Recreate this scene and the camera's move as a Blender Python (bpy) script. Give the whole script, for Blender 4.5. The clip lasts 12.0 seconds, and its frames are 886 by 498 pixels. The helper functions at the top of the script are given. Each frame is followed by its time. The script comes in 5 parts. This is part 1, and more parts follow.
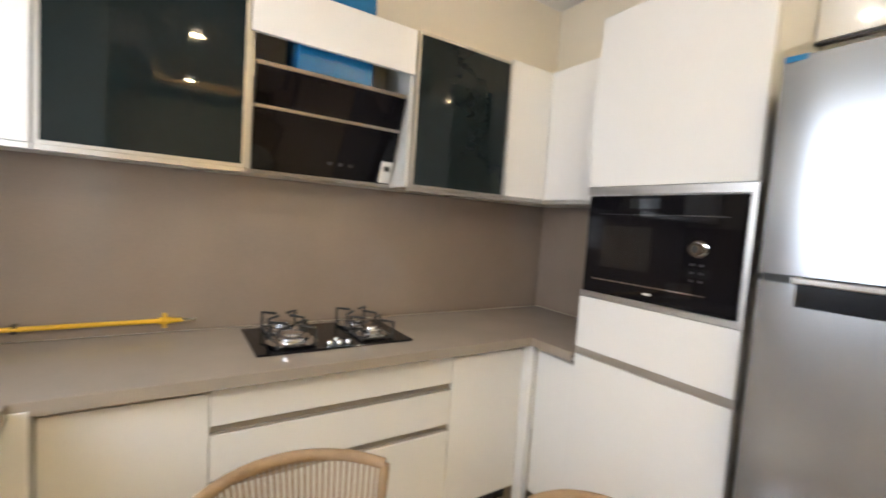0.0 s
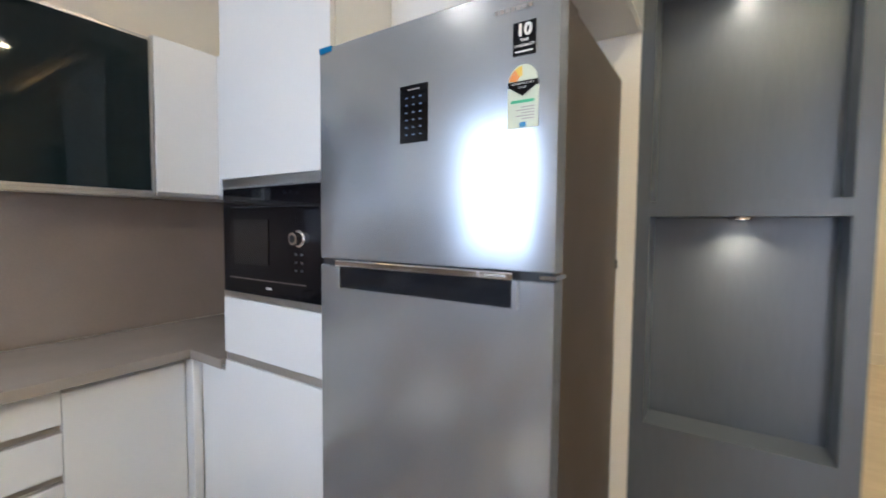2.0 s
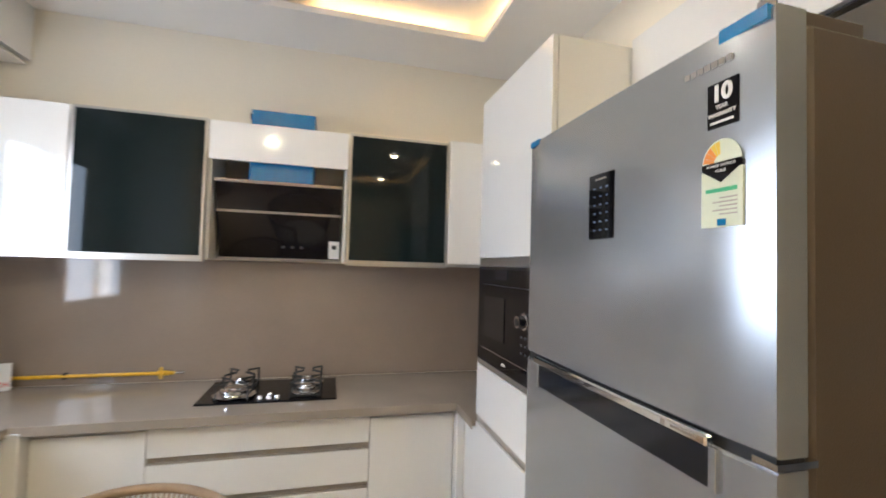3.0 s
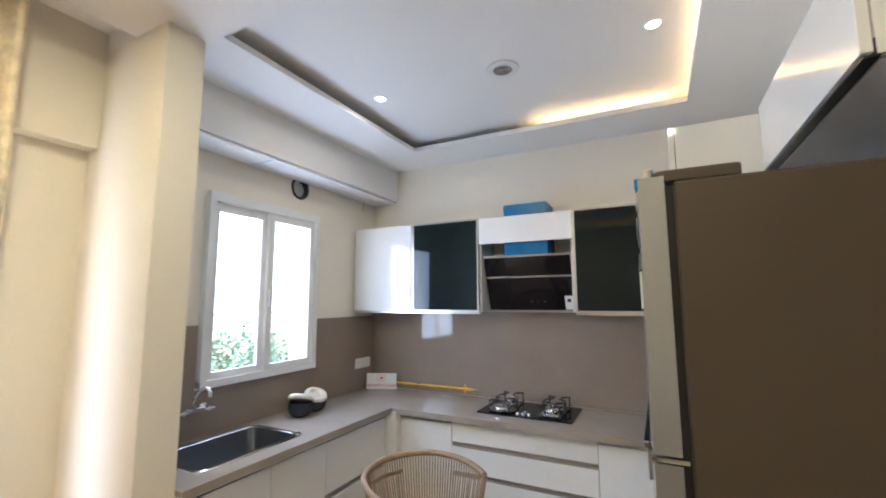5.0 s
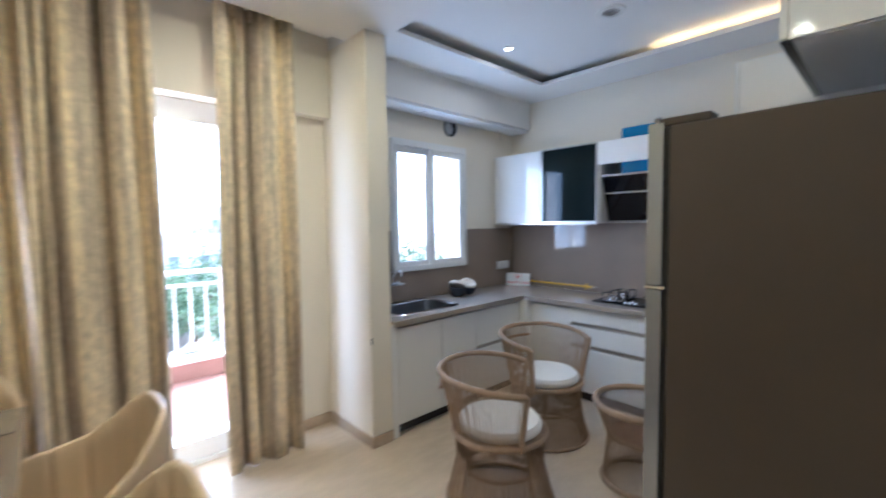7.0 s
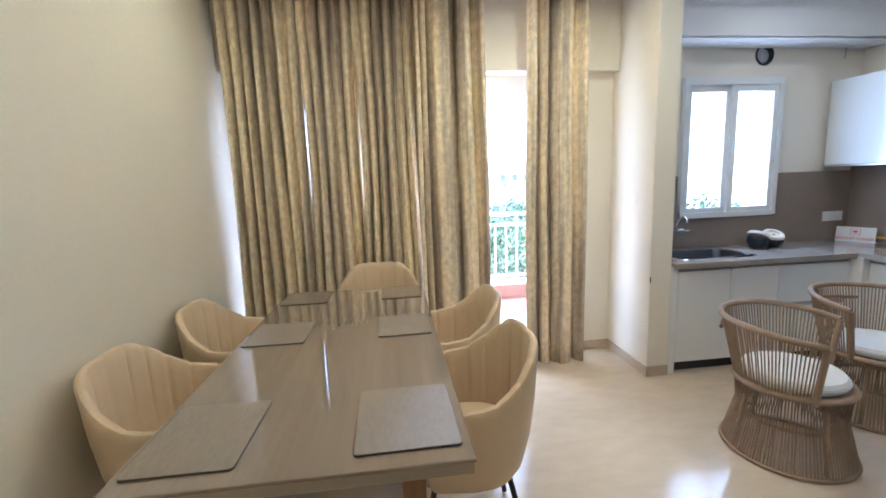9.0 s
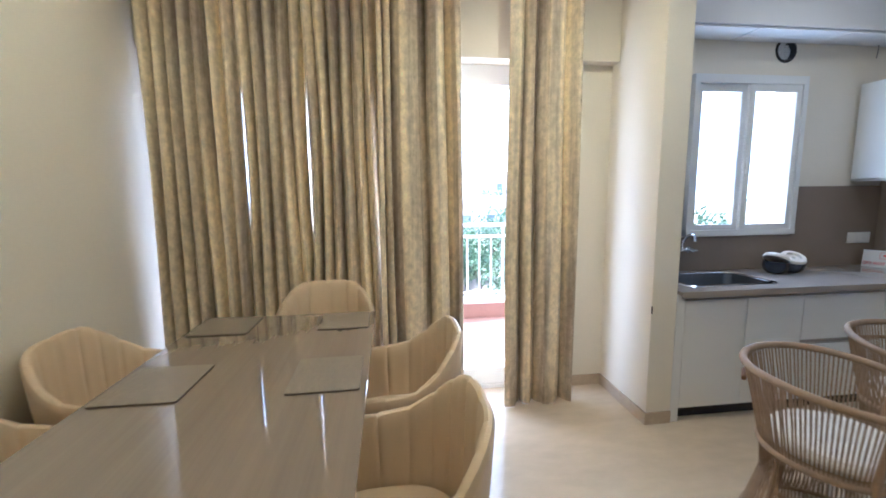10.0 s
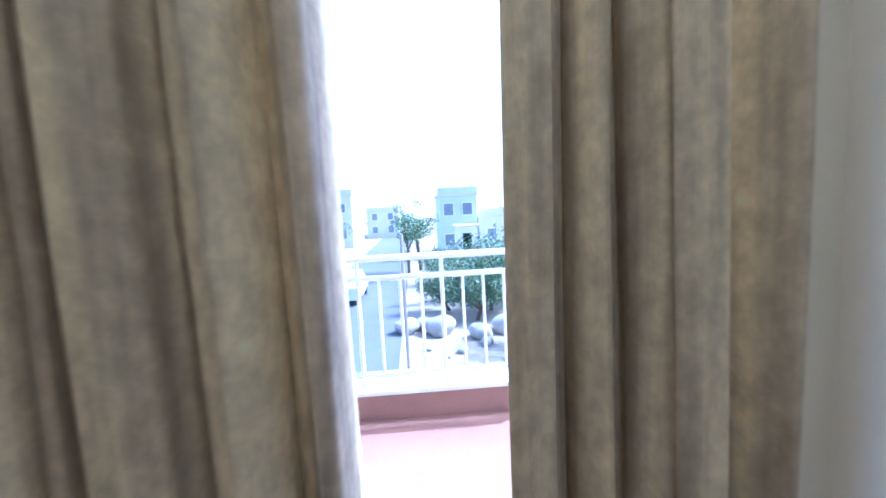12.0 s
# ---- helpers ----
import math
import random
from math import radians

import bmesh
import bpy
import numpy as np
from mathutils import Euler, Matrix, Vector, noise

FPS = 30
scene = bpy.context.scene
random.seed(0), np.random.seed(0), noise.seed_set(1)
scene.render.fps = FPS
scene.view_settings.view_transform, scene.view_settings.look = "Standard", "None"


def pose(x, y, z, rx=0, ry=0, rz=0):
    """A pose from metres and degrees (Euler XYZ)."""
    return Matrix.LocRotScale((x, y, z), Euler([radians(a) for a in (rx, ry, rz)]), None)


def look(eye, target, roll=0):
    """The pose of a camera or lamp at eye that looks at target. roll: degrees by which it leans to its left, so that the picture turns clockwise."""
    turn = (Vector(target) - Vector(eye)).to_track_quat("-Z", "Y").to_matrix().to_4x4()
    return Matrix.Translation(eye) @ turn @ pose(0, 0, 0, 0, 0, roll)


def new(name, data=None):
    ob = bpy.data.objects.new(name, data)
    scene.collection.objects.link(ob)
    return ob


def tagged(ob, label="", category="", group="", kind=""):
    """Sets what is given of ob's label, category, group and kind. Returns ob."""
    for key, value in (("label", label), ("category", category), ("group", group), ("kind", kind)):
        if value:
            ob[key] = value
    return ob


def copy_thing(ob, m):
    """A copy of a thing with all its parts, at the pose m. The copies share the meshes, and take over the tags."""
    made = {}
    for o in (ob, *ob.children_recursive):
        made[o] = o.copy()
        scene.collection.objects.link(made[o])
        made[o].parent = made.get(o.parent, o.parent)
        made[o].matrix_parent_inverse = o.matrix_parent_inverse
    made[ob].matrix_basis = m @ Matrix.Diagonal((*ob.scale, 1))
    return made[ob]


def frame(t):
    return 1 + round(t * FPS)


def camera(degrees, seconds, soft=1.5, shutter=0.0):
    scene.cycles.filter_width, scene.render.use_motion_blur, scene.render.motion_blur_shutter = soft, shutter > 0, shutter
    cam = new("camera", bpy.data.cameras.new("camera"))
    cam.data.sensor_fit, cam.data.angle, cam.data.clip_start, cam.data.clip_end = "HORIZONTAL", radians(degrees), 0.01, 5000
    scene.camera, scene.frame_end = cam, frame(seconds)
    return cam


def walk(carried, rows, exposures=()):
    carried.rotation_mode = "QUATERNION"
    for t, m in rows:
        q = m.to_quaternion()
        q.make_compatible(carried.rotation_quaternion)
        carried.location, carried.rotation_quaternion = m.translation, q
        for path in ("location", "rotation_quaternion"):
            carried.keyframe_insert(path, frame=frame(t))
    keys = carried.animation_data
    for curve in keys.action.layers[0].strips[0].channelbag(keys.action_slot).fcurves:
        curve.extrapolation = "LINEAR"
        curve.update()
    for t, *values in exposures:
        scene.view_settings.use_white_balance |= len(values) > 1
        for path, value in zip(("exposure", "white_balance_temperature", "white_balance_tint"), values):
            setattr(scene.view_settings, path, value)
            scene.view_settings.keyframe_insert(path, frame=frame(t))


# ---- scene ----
cam = camera(92.8, 12.0, soft=1.7, shutter=0.3)
PATH = [
    (0, (1.017, 0.572, 1.42), (2.105, 2.245, 1.291), 3.9),
    (0.5, (1.065, 0.472, 1.41), (2.695, 1.626, 1.314), 3.4),
    (1, (1.161, 0.268, 1.422), (3.003, 1.039, 1.313), -0.0),
    (1.5, (1.318, 0.017, 1.423), (3.128, 0.859, 1.297), 1.2),
    (2, (1.594, 0.108, 1.433), (3.269, 1.196, 1.324), 0.5),
    (2.5, (1.784, 0.149, 1.533), (2.972, 1.756, 1.605), 0.3),
    (3, (1.885, -0.033, 1.571), (2.395, 1.899, 1.65), 1.7),
    (3.3, (1.881, -0.18, 1.597), (2.219, 1.789, 1.683), 1.4),
    (3.5, (1.866, -0.281, 1.578), (2.102, 1.702, 1.682), 1.6),
    (3.6, (1.885, -0.296, 1.595), (2.035, 1.696, 1.695), 1.4),
    (3.7, (1.883, -0.323, 1.596), (1.971, 1.673, 1.697), 1.8),
    (5.3, (2.664, -0.724, 1.674), (1.587, 0.939, 1.948), 0.6),
    (5.5, (2.775, -0.776, 1.682), (1.625, 0.836, 1.962), 1.2),
    (6, (2.932, -0.967, 1.723), (1.756, 0.62, 2.038), -0.1),
    (6.5, (2.956, -1.113, 1.619), (1.799, 0.518, 1.628), 0.2),
    (7, (3.084, -1.274, 1.574), (1.626, 0.091, 1.456), -0.7),
    (7.1, (3.149, -1.32, 1.559), (1.561, -0.11, 1.432), -1.0),
    (7.5, (3.357, -1.515, 1.535), (1.493, -0.844, 1.262), -1.3),
    (7.7, (3.43, -1.574, 1.53), (1.518, -1.063, 1.241), -2.1),
    (9.3, (3.509, -1.533, 1.531), (1.546, -1.314, 1.22), -1.9),
    (9.5, (3.427, -1.421, 1.554), (1.468, -1.176, 1.236), -0.8),
    (10, (3.006, -1.279, 1.513), (1.04, -1.03, 1.241), -0.6),
    (10.5, (2.513, -1.096, 1.487), (0.554, -0.766, 1.261), -3.0),
    (11, (2.003, -0.873, 1.458), (0.045, -0.536, 1.23), -1.9),
    (11.2, (1.792, -0.827, 1.437), (-0.177, -0.565, 1.209), -2.0),
    (11.5, (1.476, -0.791, 1.464), (-0.501, -0.594, 1.237), -1.4),
    (12, (0.944, -0.65, 1.442), (-1.042, -0.531, 1.24), -2.9),
]
EXPOSURES = [(0, 3.35, 6300, 14), (0.5, 3.16, 5400, 13), (1, 3.24, 5400, 13), (1.5, 3.15, 5270, 14), (2, 3.10, 5250, 14), (2.5, 3.18, 5850, 14), (3.5, 3.14, 5560, 14), (5.5, 2.96, 5050, 14),
             (6, 2.56, 5020, 14), (6.5, 2.65, 4870, 14), (7, 2.72, 4540, 13), (7.5, 3.06, 5030, 12), (9.5, 2.93, 4460, 13), (10, 2.77, 4550, 13), (10.5, 2.43, 4130, 12), (11, 2.51, 4130, 14), (11.5, 1.93, 4680, 12), (12, 1.75, 4000, 14)]
walk(cam, [(t, look(eye, target, roll)) for t, eye, target, roll in PATH], EXPOSURES)

# ---- world and light ----
world = bpy.data.worlds.new("sky")
scene.world = world
world.use_nodes = True
wn = world.node_tree
wn.nodes.clear()
sky = wn.nodes.new("ShaderNodeTexSky")
sky.sky_type = "NISHITA"
sky.sun_disc = False
SUN_TO = Vector((0.24, -0.9, -1.0)).normalized()
sky.sun_elevation = math.asin(-SUN_TO.z)
sky.sun_rotation = math.atan2(-SUN_TO.x, -SUN_TO.y)
sky.dust_density = 5.0
sky.ozone_density = 0.4
bg = wn.nodes.new("ShaderNodeBackground")
bg.inputs["Strength"].default_value = 0.15
wout = wn.nodes.new("ShaderNodeOutputWorld")
wn.links.new(sky.outputs[0], bg.inputs[0])
wn.links.new(bg.outputs[0], wout.inputs[0])

sun_data = bpy.data.lights.new("sun", "SUN")
sun_data.energy, sun_data.angle, sun_data.color = 3.3, radians(0.5), (1.0, 0.95, 0.88)
sun = new("sun", sun_data)
sun.matrix_world = Matrix.Translation((-5, 8, 12)) @ SUN_TO.to_track_quat("-Z", "Y").to_matrix().to_4x4()


def area_lamp(name, eye, target, sx, sy, watts, color=(1, 1, 1), shape="RECTANGLE", spread=180):
    d = bpy.data.lights.new(name, "AREA")
    d.shape, d.size, d.size_y, d.energy, d.color, d.spread = shape, sx, sy, watts, color, radians(spread)
    ob = new(name, d)
    ob.matrix_world = look(eye, target)
    return ob


# sky light through the balcony door and the kitchen window
area_lamp("balcony_daylight", (-0.16, -1.31, 1.25), (2, -1.31, 1.1), 1.72, 2.2, 10.3, (1.0, 0.985, 0.96))
for wy, ww in ((1.19, 0.33), (1.613, 0.345)):
    area_lamp("kitchen_daylight", (0.092, wy, 1.728), (2, wy, 1.728), ww, 0.98, 2.9 * ww, (0.77, 0.89, 1.0))
WARM, WARMER = (1.0, 0.86, 0.62), (1.0, 0.815, 0.43)
LAMPS = [(0.93, 1.49), (2.523, 1.47), (1.18, -0.36), (2.6, -0.5), (1.18, -2.0), (2.6, -2.0)]
# last two living room lamps are added out of view to brighten it
LIVING_LAMPS_AND_FILL = [(6.01, -0.70), (6.59, -0.97), (6.95, -1.75), (4.7, 1.2), (6.4, 1.2)]
TZ, LZ = 2.97, 3.10
for lx, ly in LAMPS:
    area_lamp("downlight_glow", (lx, ly, TZ - 0.055), (lx, ly + 0.001, 0), 0.09, 0.09, 0.4 if ly > 0 else ((2.4 if lx < 2 else 1.1) if ly > -1 else (1.2 if lx < 2 else 0.6)), WARM if ly > 0 else WARMER, "DISK", 180)
for lx, ly in LIVING_LAMPS_AND_FILL:
    area_lamp("downlight_glow", (lx, ly, LZ - 0.06), (lx, ly + 0.001, 0), 0.14, 0.14, 1.0, WARMER, "DISK", 150)

# ---- materials ----
MATS = {}


def mat(name, color, rough=0.5, metal=0.0, vary=0.06, scale=6.0, fine=60.0, bump=0.0, coat=0.0, spec=0.5, stretch=(1, 1, 1), rough_vary=0.05, rand=0.0):
    """A surface with colour variation at two scales, uneven gloss and fine relief."""
    m = bpy.data.materials.new(name)
    m.use_nodes = True
    n, l = m.node_tree.nodes, m.node_tree.links
    b = n["Principled BSDF"]
    co = n.new("ShaderNodeTexCoord")
    mp = n.new("ShaderNodeMapping")
    mp.inputs["Scale"].default_value = stretch
    l.new(co.outputs["Object"], mp.inputs[0])
    big, small = n.new("ShaderNodeTexNoise"), n.new("ShaderNodeTexNoise")
    big.inputs["Scale"].default_value, small.inputs["Scale"].default_value = scale, fine
    big.inputs["Detail"].default_value, small.inputs["Detail"].default_value = 4, 3
    for k in (big, small):
        l.new(mp.outputs[0], k.inputs["Vector"])
    add = n.new("ShaderNodeMath")
    add.operation = "MULTIPLY_ADD"
    add.inputs[1].default_value = 0.6
    l.new(big.outputs[0], add.inputs[0])
    half = n.new("ShaderNodeMath")
    half.operation = "MULTIPLY"
    half.inputs[1].default_value = 0.4
    l.new(small.outputs[0], half.inputs[0])
    l.new(half.outputs[0], add.inputs[2])
    ramp = n.new("ShaderNodeMapRange")
    ramp.inputs["From Min"].default_value, ramp.inputs["From Max"].default_value = 0.3, 0.7
    ramp.inputs["To Min"].default_value, ramp.inputs["To Max"].default_value = 1 - vary, 1 + vary
    l.new(add.outputs[0], ramp.inputs["Value"])
    mul = n.new("ShaderNodeVectorMath")
    mul.operation = "MULTIPLY"
    mul.inputs[0].default_value = color
    l.new(ramp.outputs[0], mul.inputs[1])
    last = mul
    if rand:
        info = n.new("ShaderNodeObjectInfo")
        rr = n.new("ShaderNodeMapRange")
        rr.inputs["To Min"].default_value, rr.inputs["To Max"].default_value = 1 - rand, 1 + rand
        l.new(info.outputs["Random"], rr.inputs["Value"])
        last = n.new("ShaderNodeVectorMath")
        last.operation = "MULTIPLY"
        l.new(mul.outputs[0], last.inputs[0])
        l.new(rr.outputs[0], last.inputs[1])
    l.new(last.outputs[0], b.inputs["Base Color"])
    rv = n.new("ShaderNodeMapRange")
    rv.inputs["To Min"].default_value, rv.inputs["To Max"].default_value = max(rough - rough_vary, 0.01), rough + rough_vary
    l.new(big.outputs[0], rv.inputs["Value"])
    l.new(rv.outputs[0], b.inputs["Roughness"])
    b.inputs["Metallic"].default_value = metal
    b.inputs["Coat Weight"].default_value = coat
    b.inputs["Coat Roughness"].default_value = 0.03
    b.inputs["Specular IOR Level"].default_value = spec
    if bump:
        bp = n.new("ShaderNodeBump")
        bp.inputs["Strength"].default_value = bump
        bp.inputs["Distance"].default_value = 0.004
        l.new(small.outputs[0], bp.inputs["Height"])
        l.new(bp.outputs[0], b.inputs["Normal"])
    MATS[name] = m
    return m


def glow(name, color, strength):
    m = bpy.data.materials.new(name)
    m.use_nodes = True
    b = m.node_tree.nodes["Principled BSDF"]
    b.inputs["Base Color"].default_value = (*color, 1)
    b.inputs["Emission Color"].default_value = (*color, 1)
    b.inputs["Emission Strength"].default_value = strength
    return m


def glass(name, color=(1, 1, 1), rough=0.0):
    m = bpy.data.materials.new(name)
    m.use_nodes = True
    b = m.node_tree.nodes["Principled BSDF"]
    b.inputs["Base Color"].default_value = (*color, 1)
    b.inputs["Transmission Weight"].default_value = 1
    b.inputs["Roughness"].default_value = rough
    b.inputs["IOR"].default_value = 1.45
    return m


M_WALL = mat("wall_paint", (0.80, 0.738, 0.62), 0.55, vary=0.03, scale=1.3, fine=90, bump=0.05)
M_CEIL = mat("ceiling_paint", (0.82, 0.80, 0.77), 0.6, vary=0.02, scale=1.0, fine=80, bump=0.03)
M_CREAMWALL = mat("panelled_wall_paint", (0.78, 0.70, 0.56), 0.5, vary=0.03, scale=1.2)
M_FLOOR = mat("polished_beige_marble", (0.60, 0.49, 0.355), 0.14, spec=0.36, vary=0.13, scale=2.2, fine=14, rough_vary=0.05, stretch=(1, 0.45, 1))
M_BASE = mat("beige_marble_skirting", (0.50, 0.40, 0.29), 0.2, vary=0.12, scale=7)
M_CAB = mat("white_gloss_laminate", (0.80, 0.79, 0.77), 0.07, vary=0.015, scale=2, coat=0.3, rough_vary=0.02)
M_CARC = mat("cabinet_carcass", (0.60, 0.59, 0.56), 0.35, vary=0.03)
M_ALU = mat("brushed_aluminium", (0.56, 0.54, 0.51), 0.35, 1.0, vary=0.06, fine=120, stretch=(1, 1, 12))
M_GOLA = mat("taupe_handle_profile", (0.38, 0.345, 0.31), 0.35, 0.5, vary=0.05)
M_TINT = mat("dark_tinted_glass", (0.006, 0.011, 0.012), 0.03, vary=0.1, coat=0.0, rough_vary=0.01, spec=0.3)
M_BLACK = mat("black_glass", (0.006, 0.0055, 0.007), 0.04, vary=0.1, rough_vary=0.01, spec=0.25)
M_BLACKMET = mat("black_cast_iron", (0.02, 0.02, 0.02), 0.5, 0.2, vary=0.2)
M_DADO = mat("brown_grey_quartz_dado", (0.28, 0.222, 0.175), 0.06, vary=0.10, scale=3, fine=160, rough_vary=0.04)
M_TOP = mat("grey_brown_quartz_top", (0.32, 0.275, 0.23), 0.09, vary=0.09, scale=4, fine=220, rough_vary=0.04)
M_PLINTH = mat("dark_plinth", (0.018, 0.02, 0.028), 0.25, vary=0.1)
M_STEEL = mat("silver_fridge_steel", (0.40, 0.413, 0.432), 0.235, 0.74, coat=0.10, vary=0.035, scale=2.0, fine=140, stretch=(1, 1, 0.05), rough_vary=0.04)
M_CHROME = mat("polished_chrome", (0.75, 0.75, 0.76), 0.08, 1.0, vary=0.03)
# bowl steel: dark reflections inside the sink are put into its colour
M_SINK = mat("darkened_satin_steel", (0.20, 0.205, 0.215), 0.38, 1.0, vary=0.05)
M_FRSIDE = mat("bronze_grey_painted_steel", (0.073, 0.053, 0.036), 0.38, 0.1, vary=0.06, fine=320, bump=0.08)
M_PILLAR = mat("slate_grey_laminate", (0.085, 0.093, 0.102), 0.33, vary=0.10, scale=5, fine=90, stretch=(1, 1, 0.12))
M_UPVC = mat("white_window_frame", (0.80, 0.80, 0.79), 0.3, vary=0.02)
M_RATTAN = mat("natural_rattan_cord", (0.315, 0.215, 0.13), 0.6, vary=0.22, scale=20, fine=180, bump=0.4)
M_CUSH = mat("white_canvas", (0.74, 0.70, 0.63), 0.85, vary=0.05, scale=9, fine=300, bump=0.3)
M_CREAM = mat("cream_leatherette", (0.68, 0.525, 0.335), 0.45, vary=0.05, scale=6, fine=200, bump=0.12)
M_DARKLEG = mat("dark_metal_leg", (0.03, 0.026, 0.024), 0.4, 0.6, vary=0.1)
M_WOODLEG = mat("walnut_leg", (0.22, 0.11, 0.05), 0.4, vary=0.2, stretch=(6, 6, 0.6))
M_BLUE = mat("blue_protective_film", (0.01, 0.16, 0.36), 0.25, vary=0.12, scale=9)
M_YELLOW = mat("yellow_gas_pipe", (0.72, 0.42, 0.02), 0.35, vary=0.1)
M_WHITEPL = mat("white_plastic", (0.76, 0.75, 0.72), 0.35, vary=0.02)
M_RED = mat("red_lettering", (0.6, 0.05, 0.04), 0.6, vary=0.05)
M_MATEDGE = mat("dark_brown_mat_edge", (0.06, 0.042, 0.03), 0.4, vary=0.1)
M_MAT = mat("beige_woven_placemat", (0.285, 0.238, 0.182), 0.10, spec=0.8, vary=0.10, scale=30, fine=170, bump=0.6, stretch=(1, 2.5, 1))
M_REDTILE = mat("red_balcony_tile", (0.30, 0.165, 0.125), 0.35, vary=0.12, scale=5)
M_EXT = mat("exterior_render", (0.62, 0.58, 0.53), 0.8, vary=0.08)
M_RAIL = mat("white_painted_rail", (0.78, 0.78, 0.76), 0.4, vary=0.04)
M_LAMP = glow("lamp_diffuser", (1.0, 0.88, 0.68), 2.2)
M_PRINT = mat("dim_grey_print", (0.035, 0.034, 0.034), 0.4, vary=0.05)
M_LED = glow("led_strip", (1.0, 0.62, 0.22), 2.3)
M_GLASS = glass("clear_glass")


def table_material():
    m = mat("striped_glossy_veneer", (0.255, 0.203, 0.154), 0.035, vary=0.11, scale=1.0, fine=9, rough_vary=0.02, stretch=(0.25, 9, 1), coat=1.0, spec=0.7)
    return m


def curtain_material():
    """Crushed taupe velvet: long streaks painting fold shade into the colour, small mottling, a little light passes
    through.
    """
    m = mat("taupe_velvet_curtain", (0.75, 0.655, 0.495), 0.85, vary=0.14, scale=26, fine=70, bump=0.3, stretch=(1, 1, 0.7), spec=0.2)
    n, l = m.node_tree.nodes, m.node_tree.links
    b = n["Principled BSDF"]
    b.inputs["Sheen Weight"].default_value = 0.04
    b.inputs["Sheen Roughness"].default_value = 0.35
    src = b.inputs["Base Color"].links[0].from_socket
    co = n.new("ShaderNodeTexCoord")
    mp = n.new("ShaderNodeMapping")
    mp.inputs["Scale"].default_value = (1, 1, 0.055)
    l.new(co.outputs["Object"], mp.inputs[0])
    fold_shade = n.new("ShaderNodeTexNoise")
    fold_shade.inputs["Scale"].default_value, fold_shade.inputs["Detail"].default_value, fold_shade.inputs["Distortion"].default_value = 9.5, 5, 0.12
    l.new(mp.outputs[0], fold_shade.inputs["Vector"])
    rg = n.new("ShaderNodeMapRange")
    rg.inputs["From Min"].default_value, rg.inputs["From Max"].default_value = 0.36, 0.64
    l.new(fold_shade.outputs[0], rg.inputs["Value"])
    # dark mauve to golden streaks: shaded and lit folds painted into the colour
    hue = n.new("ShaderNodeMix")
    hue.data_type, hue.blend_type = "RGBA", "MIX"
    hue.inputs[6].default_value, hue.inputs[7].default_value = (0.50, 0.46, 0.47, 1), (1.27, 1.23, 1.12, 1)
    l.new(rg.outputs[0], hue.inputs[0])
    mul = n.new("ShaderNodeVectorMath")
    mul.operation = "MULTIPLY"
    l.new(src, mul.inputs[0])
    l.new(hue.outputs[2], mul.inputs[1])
    # cloudy wisps where the pile is pressed flat, a few fingers wide
    wmap = n.new("ShaderNodeMapping")
    wmap.inputs["Scale"].default_value = (1, 1, 0.85)
    l.new(co.outputs["Object"], wmap.inputs[0])
    wisp = n.new("ShaderNodeTexNoise")
    wisp.inputs["Scale"].default_value, wisp.inputs["Detail"].default_value, wisp.inputs["Distortion"].default_value = 24, 4, 0.15
    wisp.inputs["Roughness"].default_value = 0.62
    l.new(wmap.outputs[0], wisp.inputs["Vector"])
    wr = n.new("ShaderNodeMapRange")
    wr.inputs["From Min"].default_value, wr.inputs["From Max"].default_value = 0.38, 0.66
    wr.inputs["To Min"].default_value, wr.inputs["To Max"].default_value = 0.89, 1.12
    l.new(wisp.outputs[0], wr.inputs["Value"])
    wmul = n.new("ShaderNodeVectorMath")
    wmul.operation = "MULTIPLY"
    l.new(mul.outputs[0], wmul.inputs[0])
    l.new(wr.outputs[0], wmul.inputs[1])
    l.new(wmul.outputs[0], b.inputs["Base Color"])
    tr = n.new("ShaderNodeBsdfTranslucent")
    tr.inputs[0].default_value = (0.46, 0.38, 0.26, 1)
    mix = n.new("ShaderNodeMixShader")
    mix.inputs[0].default_value = 0.03
    l.new(b.outputs[0], mix.inputs[1])
    l.new(tr.outputs[0], mix.inputs[2])
    l.new(mix.outputs[0], n["Material Output"].inputs[0])
    return m


M_TABLE = table_material()
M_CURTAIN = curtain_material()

# ---- mesh helpers ----
BASE = {}


def box(bm, x0, x1, y0, y1, z0, z1, bevel=0.0, seg=1):
    vs = [bm.verts.new(p) for p in ((x0, y0, z0), (x1, y0, z0), (x1, y1, z0), (x0, y1, z0), (x0, y0, z1), (x1, y0, z1), (x1, y1, z1), (x0, y1, z1))]
    fs = [bm.faces.new([vs[i] for i in f]) for f in ((0, 3, 2, 1), (4, 5, 6, 7), (0, 1, 5, 4), (1, 2, 6, 5), (2, 3, 7, 6), (3, 0, 4, 7))]
    if bevel:
        es = list({e for f in fs for e in f.edges})
        bmesh.ops.bevel(bm, geom=es, offset=bevel, segments=seg, affect="EDGES", profile=0.5)
    return bm


def boxes(*rows):
    bm = bmesh.new()
    for r in rows:
        box(bm, *r)
    return bm


